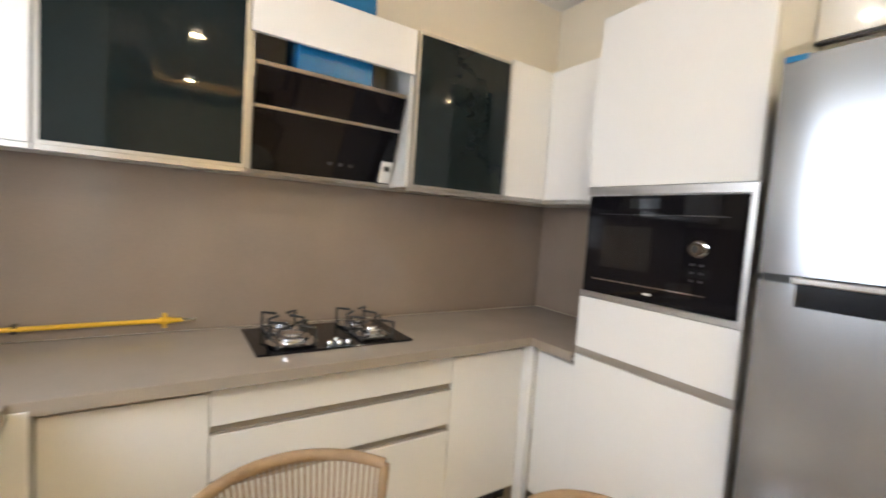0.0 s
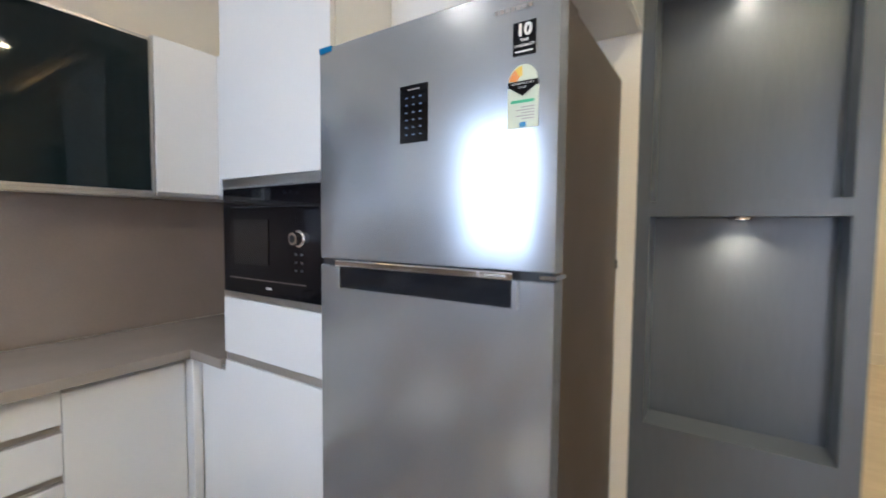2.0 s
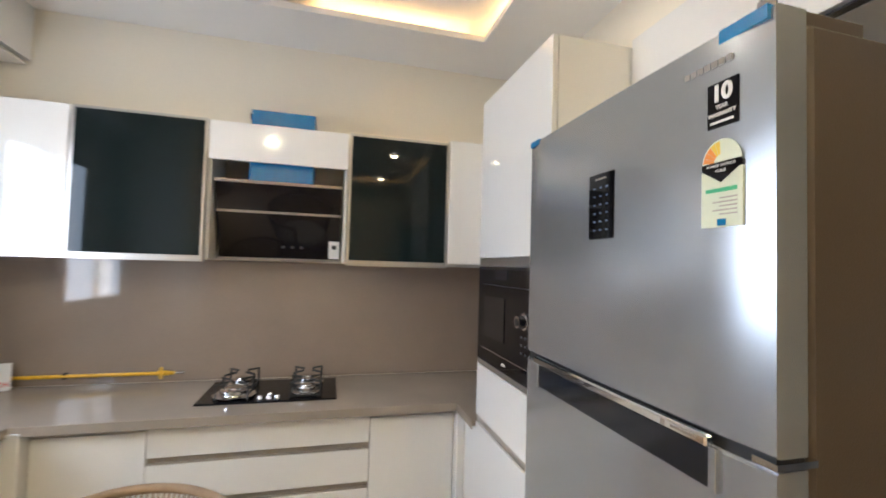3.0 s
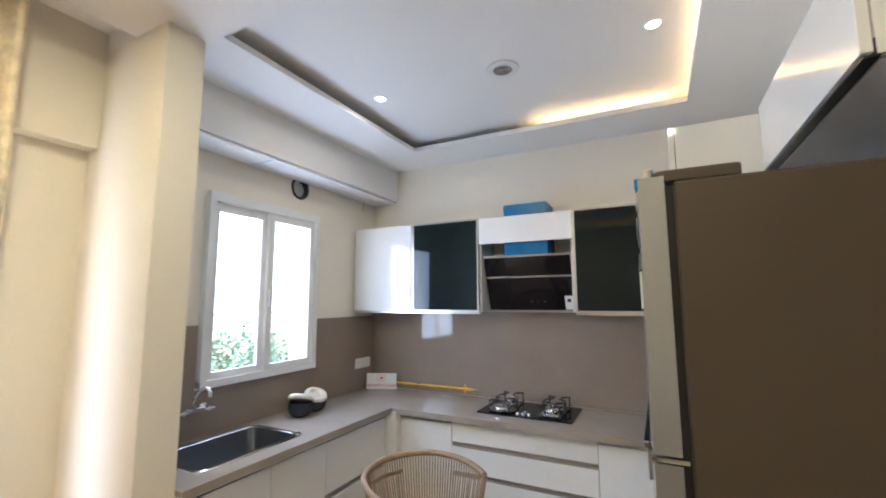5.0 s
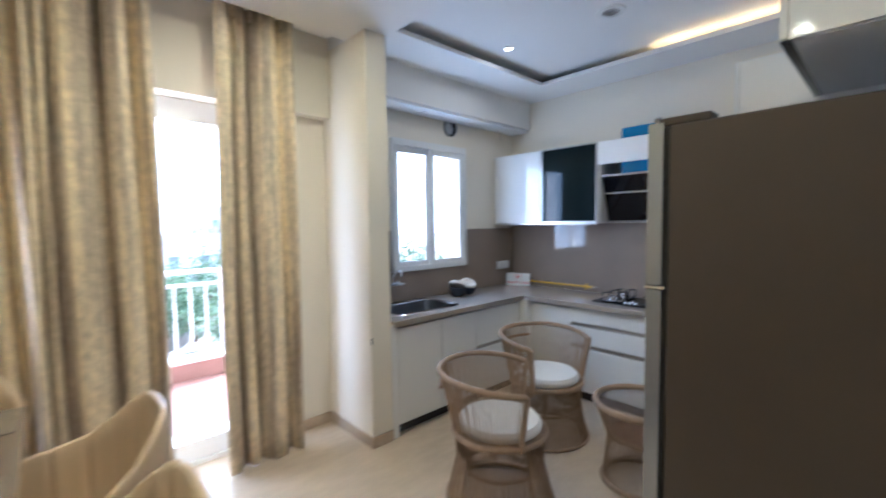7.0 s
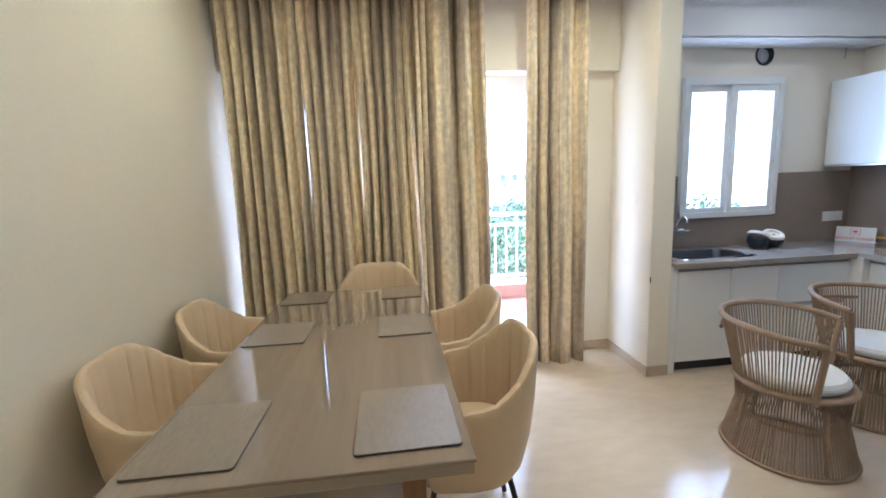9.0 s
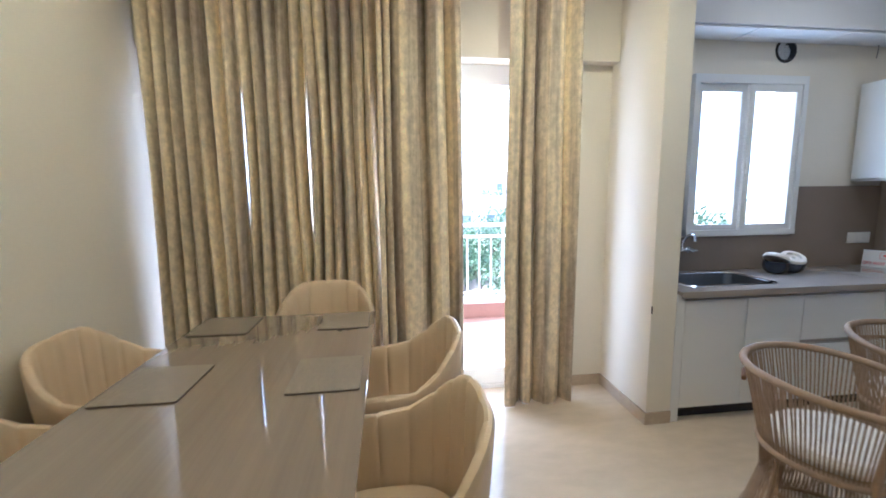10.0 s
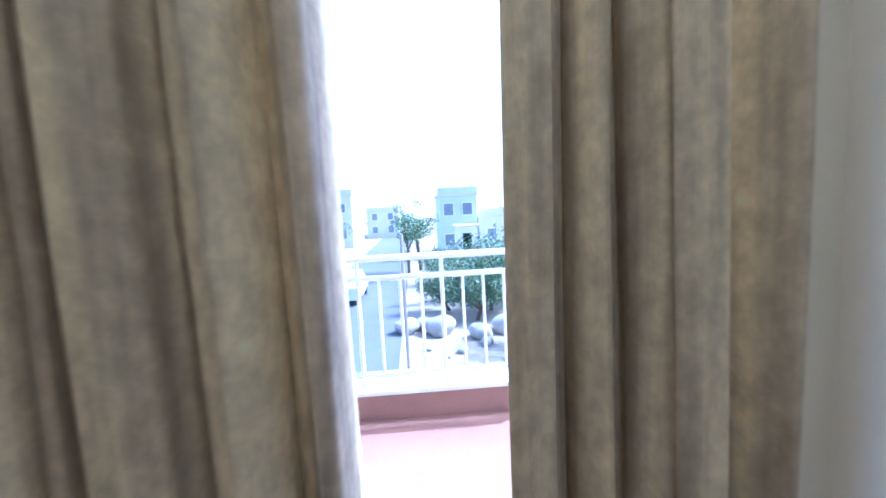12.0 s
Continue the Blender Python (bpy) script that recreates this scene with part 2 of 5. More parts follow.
def cyl(bm, c, r, h, axis="z", n=24, r2=None):
    """A closed round bar that starts at c and goes h along the axis."""
    r2 = r if r2 is None else r2
    turn = {"z": Matrix.Identity(3), "x": Matrix(((0, 0, 1), (0, 1, 0), (-1, 0, 0))), "y": Matrix(((1, 0, 0), (0, 0, 1), (0, -1, 0)))}[axis]
    rings = []
    for k, rr in ((0, r), (1, r2)):
        rings.append([bm.verts.new(Vector(c) + turn @ Vector((rr * math.cos(a), rr * math.sin(a), h * k))) for a in (2 * math.pi * i / n for i in range(n))])
    for i in range(n):
        j = (i + 1) % n
        bm.faces.new((rings[0][i], rings[0][j], rings[1][j], rings[1][i]))
    bm.faces.new(rings[0][::-1])
    bm.faces.new(rings[1])
    return bm


def lathe(bm, profile, c=(0, 0, 0), n=32, close=False):
    """Turns rows of (radius, z) round the upright axis through c."""
    rings = []
    for r, z in profile:
        if r < 1e-5:
            rings.append([bm.verts.new((c[0], c[1], c[2] + z))])
        else:
            rings.append([bm.verts.new((c[0] + r * math.cos(a), c[1] + r * math.sin(a), c[2] + z)) for a in (2 * math.pi * i / n for i in range(n))])
    pairs = list(zip(rings, rings[1:])) + ([(rings[-1], rings[0])] if close else [])
    for a, b in pairs:
        for i in range(n):
            j = (i + 1) % n
            if len(a) == 1 and len(b) > 1:
                bm.faces.new((a[0], b[j], b[i]))
            elif len(b) == 1 and len(a) > 1:
                bm.faces.new((a[i], a[j], b[0]))
            elif len(a) > 1:
                bm.faces.new((a[i], a[j], b[j], b[i]))
    return bm


def tube(bm, pts, r, n=8, closed=False):
    """A round bar along a line of points."""
    pts = [Vector(p) for p in pts]
    rings = []
    for i, p in enumerate(pts):
        a = pts[i - 1] if i or closed else p
        b = pts[(i + 1) % len(pts)] if i < len(pts) - 1 or closed else p
        d = (b - a).normalized()
        u = d.cross(Vector((0, 0, 1)))
        if u.length < 1e-3:
            u = d.cross(Vector((1, 0, 0)))
        u.normalize()
        v = d.cross(u)
        rings.append([bm.verts.new(p + r * (math.cos(2 * math.pi * k / n) * u + math.sin(2 * math.pi * k / n) * v)) for k in range(n)])
    m = len(rings)
    for i in range(m if closed else m - 1):
        for k in range(n):
            bm.faces.new((rings[i][k], rings[i][(k + 1) % n], rings[(i + 1) % m][(k + 1) % n], rings[(i + 1) % m][k]))
    if not closed:
        bm.faces.new(rings[0][::-1])
        bm.faces.new(rings[-1])
    return bm


def finish(ob, bm, material, smooth=False, shift=None):
    bmesh.ops.recalc_face_normals(bm, faces=bm.faces)
    me = ob.data
    if shift is not None:
        bmesh.ops.translate(bm, verts=bm.verts, vec=-shift)
    bm.to_mesh(me)
    bm.free()
    if smooth:
        me.shade_smooth()
        me.set_sharp_from_angle(angle=radians(38))
    if material:
        me.materials.append(material)
    return ob


def thing(name, loc, label, category, group=""):
    ob = new(name)
    ob.location = loc
    BASE[ob.name] = Vector(loc)
    return tagged(ob, label, category, group)


def part(name, bm, material, parent, label="", smooth=False):
    ob = new(name, bpy.data.meshes.new(name))
    base = BASE[parent.name]
    finish(ob, bm, material, smooth, base)
    ob.parent = parent
    BASE[ob.name] = base
    return tagged(ob, label)


def solid(name, bm, material, label, category, group="", smooth=False, kind=""):
    """A thing of one piece."""
    ob = new(name, bpy.data.meshes.new(name))
    finish(ob, bm, material, smooth)
    BASE[ob.name] = Vector((0, 0, 0))
    return tagged(ob, label, category, group, kind)


def structure(name, bm, material, label, category, smooth=False):
    return solid(name, bm, material, label, category, "", smooth, "structure")


# ---- setting ----
WX, NY, EX, SY, FX, CZ = 0.04, 2.67, 3.20, -2.76, 7.85, 2.88
structure("floor", boxes((-0.22, FX + 0.2, SY - 0.2, NY + 0.2, -0.15, 0)), M_FLOOR, "polished beige marble floor with soft veins", "floor")
# west wall: window and balcony door go through it
WIN = (0.945, 1.87, 1.165, 2.335)
VY, VZ, VR, VH = 1.69, 2.525, 0.077, 0.12
west = boxes((-0.2, WX, 0.332, NY + 0.2, 0, WIN[2]), (-0.2, WX, 0.332, WIN[0], WIN[2], WIN[3]), (-0.2, WX, WIN[1], NY + 0.2, WIN[2], WIN[3]),
          (-0.2, WX, 0.332, VY - VH, WIN[3], 3.2), (-0.2, WX, VY + VH, NY + 0.2, WIN[3], 3.2), (-0.2, WX, VY - VH, VY + VH, WIN[3], VZ - VH), (-0.2, WX, VY - VH, VY + VH, VZ + VH, 3.2), (-0.2, 0.03, -0.14, 0.332, 0, 2.385), (-0.2, 0.125, SY - 0.2, 0.332, 2.385, 3.2))
# round vent hole through the wall
hole = []
for k in range(32):
    ca, sa = math.cos(math.pi * k / 16), math.sin(math.pi * k / 16)
    q = VH / max(abs(ca), abs(sa))
    hole.append([west.verts.new((x, VY + r * ca, VZ + r * sa)) for x, r in ((WX, q), (WX, VR), (-0.2, VR), (-0.2, q))])
for k in range(32):
    g, h = hole[k], hole[(k + 1) % 32]
    for j in range(3):
        west.faces.new((g[j], g[j + 1], h[j + 1], h[j]))
structure("wall_west", west, M_WALL, "cream painted wall with balcony door opening", "wall")
structure("wall_north", boxes((WX, 3.5, NY, NY + 0.2, 0, 3.2)), M_WALL, "cream painted kitchen wall", "wall")
structure("wall_east", boxes((EX, 3.5, 0.35, NY, 0, 3.2)), M_WALL, "cream painted wall behind the fridge", "wall")
structure("wall_south", boxes((-0.2, FX + 0.2, SY - 0.2, SY, 0, 3.2)), M_WALL, "plain cream painted dining wall", "wall")
structure("wall_far", boxes((FX, FX + 0.2, SY, NY + 0.2, 0, 3.2)), M_CREAMWALL, "cream panelled living room wall", "wall")
structure("wall_living_north", boxes((3.5, FX, NY, NY + 0.2, 0, 3.2)), M_CREAMWALL, "cream living room wall", "wall")
structure("wall_pier", boxes((WX, 0.63, 0.332, 0.5, 0, CZ)), M_WALL, "cream painted projecting wall pier", "wall")
structure("beam_window", boxes((WX, 0.30, 0.5, NY, 2.595, CZ)), M_CEIL, "white boxed beam over the kitchen window", "beam")


def slab_with_holes(x0, x1, y0, y1, z0, z1, holes):
    """A flat slab with right-angled openings, cut into strips along y."""
    bm = bmesh.new()
    xs = sorted({x0, x1, *[h[0] for h in holes], *[h[1] for h in holes]})
    for a, b in zip(xs, xs[1:]):
        cuts = sorted((h[2], h[3]) for h in holes if h[0] <= a and h[1] >= b)
        y = y0
        for c, d in cuts:
            if c > y:
                box(bm, a, b, y, c, z0, z1)
            y = d
        if y < y1:
            box(bm, a, b, y, y1, z0, z1)
    return bm


TRAY_K, TRAY_D = (0.737, 2.70, 0.516, 2.247), (0.82, 3.05, -2.30, 0.01)
structure("ceiling", slab_with_holes(-0.2, 3.6, SY - 0.2, NY + 0.2, CZ, CZ + 0.022, [TRAY_K, TRAY_D, (0.10, 0.38, SY - 0.01, 0.331)]), M_CEIL, "white false ceiling with tray openings", "ceiling")
structure("ceiling_upper", boxes((-0.2, 3.59, SY - 0.2, NY + 0.2, TZ, TZ + 0.25), (3.59, FX + 0.2, SY - 0.2, NY + 0.2, LZ, LZ + 0.12)), M_CEIL, "white upper ceiling inside the trays", "ceiling")
# low upstands at the back of the coves
for n_, t_ in (("cove_lip_kitchen", TRAY_K), ("cove_lip_dining", TRAY_D)):
    a, b, c, d = t_
    structure(n_, boxes((a - 0.012, a, c - 0.012, d + 0.012, CZ + 0.022, CZ + 0.034), (b, b + 0.012, c - 0.012, d + 0.012, CZ + 0.022, CZ + 0.034),
              (a, b, c - 0.012, c, CZ + 0.022, CZ + 0.034), (a, b, d, d + 0.012, CZ + 0.022, CZ + 0.034)), M_CEIL, "white plaster lip of the ceiling cove", "trim")
solid("led_strip", boxes((0.745, 0.76, -2.35, -1.45, CZ + 0.0225, CZ + 0.033), (0.85, 3.0, -2.375, -2.36, CZ + 0.0225, CZ + 0.033), (3.11, 3.125, -2.35, -0.6, CZ + 0.0225, CZ + 0.033)), M_LED, "warm led strip lying in the dining ceiling cove", "light", "cove led strips")
solid("led_strip", boxes((1.75, 2.62, 2.31, 2.325, CZ + 0.0225, CZ + 0.033), (2.76, 2.775, 0.7, 2.30, CZ + 0.0225, CZ + 0.033)), M_LED, "warm led strip lying in the kitchen ceiling cove", "light", "cove led strips")

structure("trim_curtain_pocket", boxes((0.38, 0.39, SY, 0.332, CZ + 0.0221, TZ), (0.126, 0.38, 0.333, 0.343, CZ + 0.0221, TZ)), M_CEIL, "white side of the curtain pocket", "trim")
structure("trim_living_step", boxes((3.591, 3.60, SY, NY, CZ + 0.0221, LZ)), M_CEIL, "white step up to the living room ceiling", "trim")

# skirting
structure("baseboard_pier", boxes((0.042, 0.63, 0.32, 0.332, 0, 0.08), (0.63, 0.642, 0.32, 0.5, 0, 0.08), (0.03, 0.042, -0.14, 0.332, 0, 0.08)), M_BASE, "beige marble skirting around the pier", "baseboard")
structure("baseboard_south", boxes((0.0, FX, SY, SY + 0.012, 0, 0.08)), M_BASE, "beige marble skirting", "baseboard")
structure("baseboard_far", boxes((FX - 0.015, FX, SY + 0.012, NY, 0, 0.10)), M_CREAMWALL, "cream painted skirting board", "baseboard")


def letters(text, size, material, parent, place, turn, name="lettering", depth=0.0008, bold=0.0):
    """Built-in lettering as a mesh part; place is its centre, turn its rotation in degrees."""
    c = bpy.data.curves.new(name, "FONT")
    c.body, c.size, c.align_x, c.align_y, c.extrude, c.offset = text, size, "CENTER", "CENTER", depth, bold
    t = bpy.data.objects.new("text", c)
    me = bpy.data.meshes.new_from_object(t)
    bpy.data.objects.remove(t)
    me.transform(Matrix.Translation(Vector(place) - BASE[parent.name]) @ Euler([radians(a) for a in turn]).to_matrix().to_4x4())
    me.materials.append(material)
    ob = new(name, me)
    ob.parent = parent
    BASE[ob.name] = BASE[parent.name]
    return ob


# ---- windows and balcony door ----
def window_kitchen():
    y0, y1, z0, z1 = WIN
    w = structure("window_1", boxes((0.0, 0.085, y0, y0 + 0.04, z0, z1), (0.0, 0.085, y1 - 0.04, y1, z0, z1), (0.0, 0.085, y0 + 0.04, y1 - 0.04, z1 - 0.06, z1), (-0.03, 0.088, y0, y1, z0 - 0.012, z0 + 0.03)), M_UPVC, "white framed two-pane sliding kitchen window", "window")
    for a, b, x in ((y0 + 0.04, 1.40, 0.035), (1.395, y1 - 0.04, 0.062)):
        f = part("window_sash", boxes((x - 0.012, x + 0.012, a, a + 0.043, z0 + 0.03, z1 - 0.06), (x - 0.012, x + 0.012, b - 0.043, b, z0 + 0.03, z1 - 0.06),
                 (x - 0.012, x + 0.012, a + 0.043, b - 0.043, z0 + 0.03, z0 + 0.07), (x - 0.012, x + 0.012, a + 0.043, b - 0.043, z1 - 0.113, z1 - 0.06)), M_UPVC, w)
        part("glazing_bead", boxes((x + 0.0125, x + 0.017, a + 0.038, a + 0.046, z0 + 0.066, z1 - 0.110), (x + 0.0125, x + 0.017, b - 0.046, b - 0.038, z0 + 0.066, z1 - 0.110)), M_UPVC, f)
        g = part("pane", boxes((x - 0.003, x + 0.003, a + 0.043, b - 0.043, z0 + 0.07, z1 - 0.113)), M_GLASS, f)
        g.visible_shadow = False
    part("latch", boxes((0.0745, 0.092, 1.405, 1.425, 1.62, 1.74, 0.003)), M_UPVC, w, "small white sash latch")


window_kitchen()


def balcony_door():
    y0, y1, z1 = SY + 0.01, -0.14, 2.385
    d = structure("door_1", boxes((-0.14, -0.03, y0, y0 + 0.06, 0.0, z1), (-0.14, -0.03, y1 - 0.06, y1, 0.0, z1), (-0.14, -0.03, y0 + 0.06, y1 - 0.06, 2.25, z1), (-0.2, -0.035, y0 + 0.06, y1 - 0.06, 0.0, 0.155), (-0.2, -0.012, y0 + 0.06, y1 - 0.06, 0.0, 0.03)), M_UPVC, "white framed sliding balcony door standing open", "door")
    for a, b, x in ((y0 + 0.06, -1.75, -0.06), (-2.2, -1.1, -0.105)):
        f = part("sliding_leaf", boxes((x - 0.02, x + 0.02, a, a + 0.06, 0.156, 2.25), (x - 0.02, x + 0.02, b - 0.06, b, 0.156, 2.25), (x - 0.02, x + 0.02, a + 0.06, b - 0.06, 0.156, 0.23), (x - 0.02, x + 0.02, a + 0.06, b - 0.06, 2.18, 2.25)), M_UPVC, d)
        g = part("pane", boxes((x - 0.003, x + 0.003, a + 0.06, b - 0.06, 0.23, 2.18)), M_GLASS, f)
        g.visible_shadow = False


balcony_door()


# ---- curtains ----
def curtain(name, y0, y1, x, folds, seed, label, lean=0.0, bulge=0.0, start=0.0, deep=1.0, hook=0.0, valleys=()):
    rnd = random.Random(seed)
    cols, rows = folds * 20, 24
    cuts = list(valleys)
    ph = [rnd.uniform(-0.5, 0.5) for _ in range(folds + 2)]
    am = [rnd.uniform(0.75, 1.2) for _ in range(folds + 2)]
    bm = bmesh.new()
    grid = []
    top, low = 2.944, 0.004
    for r in range(rows + 1):
        v = r / rows
        z = top + (low - top) * v
        line = []
        for c in range(cols + 1):
            u = c / cols
            f = u * folds
            back = max(0.0, (u - 0.86) / 0.14)
            k = int(min(f, folds - 1e-6))
            w = f - k
            amp = (am[k] * (1 - w) + am[k + 1] * w) * (0.044 + 0.022 * min(1, v * 3.0)) * deep
            phase = (ph[k] * (1 - w) + ph[k + 1] * w) * min(1, v * 2)
            a = 2 * math.pi * f + phase + start
            if cuts:
                # uneven folds between the given valleys
                k = sum(1 for q in cuts if q <= u)
                q0 = cuts[k - 1] if k else 2 * cuts[0] - cuts[1] * 0.9
                q1 = cuts[k] if k < len(cuts) else 2 * cuts[-1] - cuts[-2] + 0.02
                w = (u - q0) / (q1 - q0)
                wide = min(1.0, (q1 - q0) * (y1 - y0) / 0.11)
                crest = math.tanh(1.7 * math.sin(math.pi * min(1, max(0, w))) ** 1.6)
                dx = -0.055 + 0.125 * (wide * (1 - v * 0.12 * am[k % len(am)])) * crest + 0.006 * math.sin(7 * v + k) + 0.010 * math.sin(9 * u + seed) * v - hook * back * back
            else:
                dx = amp * (math.tanh(1.7 * math.sin(a + 0.25 * math.sin(a + 1.0))) + 0.10 * math.sin(2 * a + seed)) + 0.010 * math.sin(a * 0.5 + 3 * v + seed) * v
            dy = 0.010 * math.sin(2 * a) + 0.006 * math.sin(5 * v + k)
            edge = bulge * math.sin(math.pi * min(1, max(0, (v - 0.12) / 0.6))) * (1 - 2 * u)
            y = y0 + (y1 - y0) * (u - (0.05 * back if hook else 0)) + dy * (1 - back) + edge + lean * v * u
            line.append(bm.verts.new((x + dx, y, z)))
        grid.append(line)
    for r in range(rows):
        for c in range(cols):
            bm.faces.new((grid[r][c], grid[r][c + 1], grid[r + 1][c + 1], grid[r + 1][c]))
    ob = thing(name, (x, (y0 + y1) / 2, 0.0), label, "curtain", "balcony curtains")
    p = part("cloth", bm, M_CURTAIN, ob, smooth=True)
    for f in p.data.polygons:
        f.use_smooth = True
    s = p.modifiers.new("thickness", "SOLIDIFY")
    s.thickness = 0.003
    # stitched pleat heading
    for k in range(folds):
        yc = y0 + (k + 0.25) / folds * (y1 - y0)
        part("pleat", boxes((x + 0.012, x + 0.040, yc - 0.008, yc + 0.008, 2.85, 2.942)), M_CURTAIN, ob)
    return ob


TXT = "taupe mottled velvet curtain hanging in deep folds"
curtain("curtain", -0.505, -0.018, 0.25, 5, 3, TXT + ", drawn beside the pier", valleys=(-0.10, 0.25, 0.43, 0.86, 1.10))
curtain("curtain", -1.330, -0.765, 0.25, 5, 8, TXT + ", edge lit by daylight", lean=0.02, hook=0.085, valleys=(-0.07, 0.07, 0.16, 0.53, 0.77, 1.05))
curtain("curtain", -1.78, -1.309, 0.195, 6, 13, TXT, bulge=0.020, deep=0.9)
curtain("curtain", -2.165, -1.757, 0.190, 5, 21, TXT, bulge=0.015, deep=0.9)
curtain("curtain", -2.702, -2.142, 0.225, 7, 34, TXT + ", gap beside the wall", bulge=0.008)
rail = thing("curtain_rail", (0.25, -1.3, 2.945), "white metal curtain track in the ceiling pocket", "curtain rail")
part("track", boxes((0.235, 0.265, SY + 0.02, 0.30, 2.945, TZ)), M_UPVC, rail)


# ---- kitchen units ----
def fronts(unit, rows, axis, face, out):
    """Doors and drawer fronts: rows of (name, u0, u1, z0, z1, material). axis: the front's own direction; out: +1 or -1 along the other."""
    for nm, u0, u1, z0, z1, m in rows:
        bm = bmesh.new()
        g, t = 0.0015, 0.02
        lo, hi = (face - t, face) if out > 0 else (face, face + t)
        if axis == "x":
            box(bm, u0 + g, u1 - g, lo, hi, z0 + g, z1 - g, 0.0015)
        else:
            box(bm, lo, hi, u0 + g, u1 - g, z0 + g, z1 - g, 0.0015)
        part(nm, bm, m, unit)


def base_unit(axis, face, out, back, u0, u1, rows, profiles, label, side=0.8545):
    """A floor unit on a recessed plinth, with grip profiles between its fronts."""
    body_face = face - 0.021 * out
    c = ((u0 + u1) / 2, (face + back) / 2) if axis == "x" else ((face + back) / 2, (u0 + u1) / 2)
    ob = thing("base_cabinet", (*c, 0), label, "kitchen cabinet", "kitchen base cabinets")
    lo, hi = sorted((body_face, back))
    plo, phi = sorted((face - 0.055 * out, back))

    def b(u_lo, u_hi, w_lo, w_hi, z0, z1):
        return boxes((u_lo, u_hi, w_lo, w_hi, z0, z1)) if axis == "x" else boxes((w_lo, w_hi, u_lo, u_hi, z0, z1))
    part("body", b(u0 + 0.001, u1 - 0.001, lo, hi, 0.09, 0.60), M_CARC, ob)
    rim = 0.016
    part("side_panel", b(u0 + 0.001, u0 + rim, lo, hi, 0.60, side), M_CARC, ob)
    part("side_panel", b(u1 - rim, u1 - 0.001, lo, hi, 0.60, side), M_CARC, ob)
    part("plinth", b(u0, u1, plo, phi, 0.0, 0.089), M_PLINTH, ob, "dark blue-black plinth")
    fronts(ob, rows, axis, face, out)
    for z0, z1 in profiles:
        p0, p1 = sorted((face - 0.004 * out, face - 0.0150 * out))
        deep = 0.045 if z0 > 0.8 else 0.0155
        q0, q1 = sorted((face - deep * out, face - (deep + 0.005) * out))
        bm = b(u0 + 0.002, u1 - 0.002, q0, q1, z0, z1)
        box(bm, *((u0 + 0.002, u1 - 0.002, p0, p1) if axis == "x" else (p0, p1, u0 + 0.002, u1 - 0.002)), z0, z0 + 0.006)
        part("grip_profile", bm, M_GOLA, ob, "recessed taupe metal grip profile")
    return ob


CAB = "white gloss "
TOPP = (0.812, 0.854)
# sink run
base_unit("y", 0.63, 1, 0.06, 0.56, 1.00, [("door", 0.56, 1.00, 0.09, 0.812, M_CAB)], [TOPP], CAB + "sink cabinet door under grey worktop", 0.68)
base_unit("y", 0.63, 1, 0.06, 1.00, 1.41, [("door", 1.00, 1.41, 0.09, 0.812, M_CAB)], [TOPP], CAB + "cabinet beside the sink", 0.68)
base_unit("y", 0.63, 1, 0.06, 1.41, 2.03, [("drawer_front", 1.41, 2.03, 0.09, 0.475, M_CAB), ("drawer_front", 1.41, 2.03, 0.505, 0.812, M_CAB)], [(0.475, 0.505), TOPP], CAB + "two-drawer cabinet near the corner")
solid("filler_panel", boxes((0.06, 0.63, 0.503, 0.559, 0.0, 0.8545)), M_CAB, "white gloss filler panel against the pier", "panel")
# hob run
base_unit("x", 2.09, -1, 2.65, 0.72, 1.14, [("door", 0.72, 1.14, 0.09, 0.812, M_CAB)], [TOPP], CAB + "corner cabinet door")
base_unit("x", 2.09, -1, 2.65, 1.14, 2.10, [("drawer_front", 1.14, 2.10, 0.09, 0.475, M_CAB), ("drawer_front", 1.14, 2.10, 0.505, 0.665, M_CAB), ("drawer_front", 1.14, 2.10, 0.695, 0.852, M_CAB)], [(0.475, 0.505), (0.665, 0.695)], CAB + "three-drawer cabinet below the hob")
base_unit("x", 2.09, -1, 2.65, 2.10, 2.53, [("door", 2.10, 2.53, 0.09, 0.812, M_CAB)], [TOPP], CAB + "cabinet door beside the drawers")
for cx in (0.655, 2.532):
    solid("corner_post", boxes((0.612, 0.718, 2.032, 2.112, 0.0, 0.8545, 0.002)) if cx < 1 else boxes((cx, cx + 0.04, 2.032, 2.10, 0.0, 0.8545, 0.002)), M_CAB, "white corner post between two cabinet runs", "panel", "corner posts")
base_unit("y", 2.572, -1, 3.17, 1.79, 2.03, [("door", 1.79, 2.03, 0.09, 0.812, M_CAB)], [TOPP], CAB + "narrow cabinet front beside the oven tower")

# worktop with a cut for the sink
SX0, SX1, SY0, SY1 = 0.15, 0.54, 0.66, 1.27
wt = thing("worktop", (0.36, 1.5, 0.845), "grey-brown polished quartz worktop in a U shape", "worktop")
ZT0, ZT1 = 0.856, 0.880
for r in ((WX, SX0, 0.502, 2.65), (SX0, SX1, 0.502, SY0), (SX0, SX1, SY1, 2.65), (SX1, 0.672, 0.502, 2.65), (0.672, 2.528, 2.04, 2.65), (2.528, 3.17, 1.79, 2.65)):
    part("slab", boxes((*r, ZT0, ZT1)), M_TOP, wt)
for r in ((0.672, 0.676, 0.502, 2.036), (0.672, 2.528, 2.036, 2.04), (2.524, 2.528, 1.79, 2.036)):
    part("front_edge", boxes((*r, ZT0 - 0.016, ZT1 - 0.001)), M_TOP, wt)
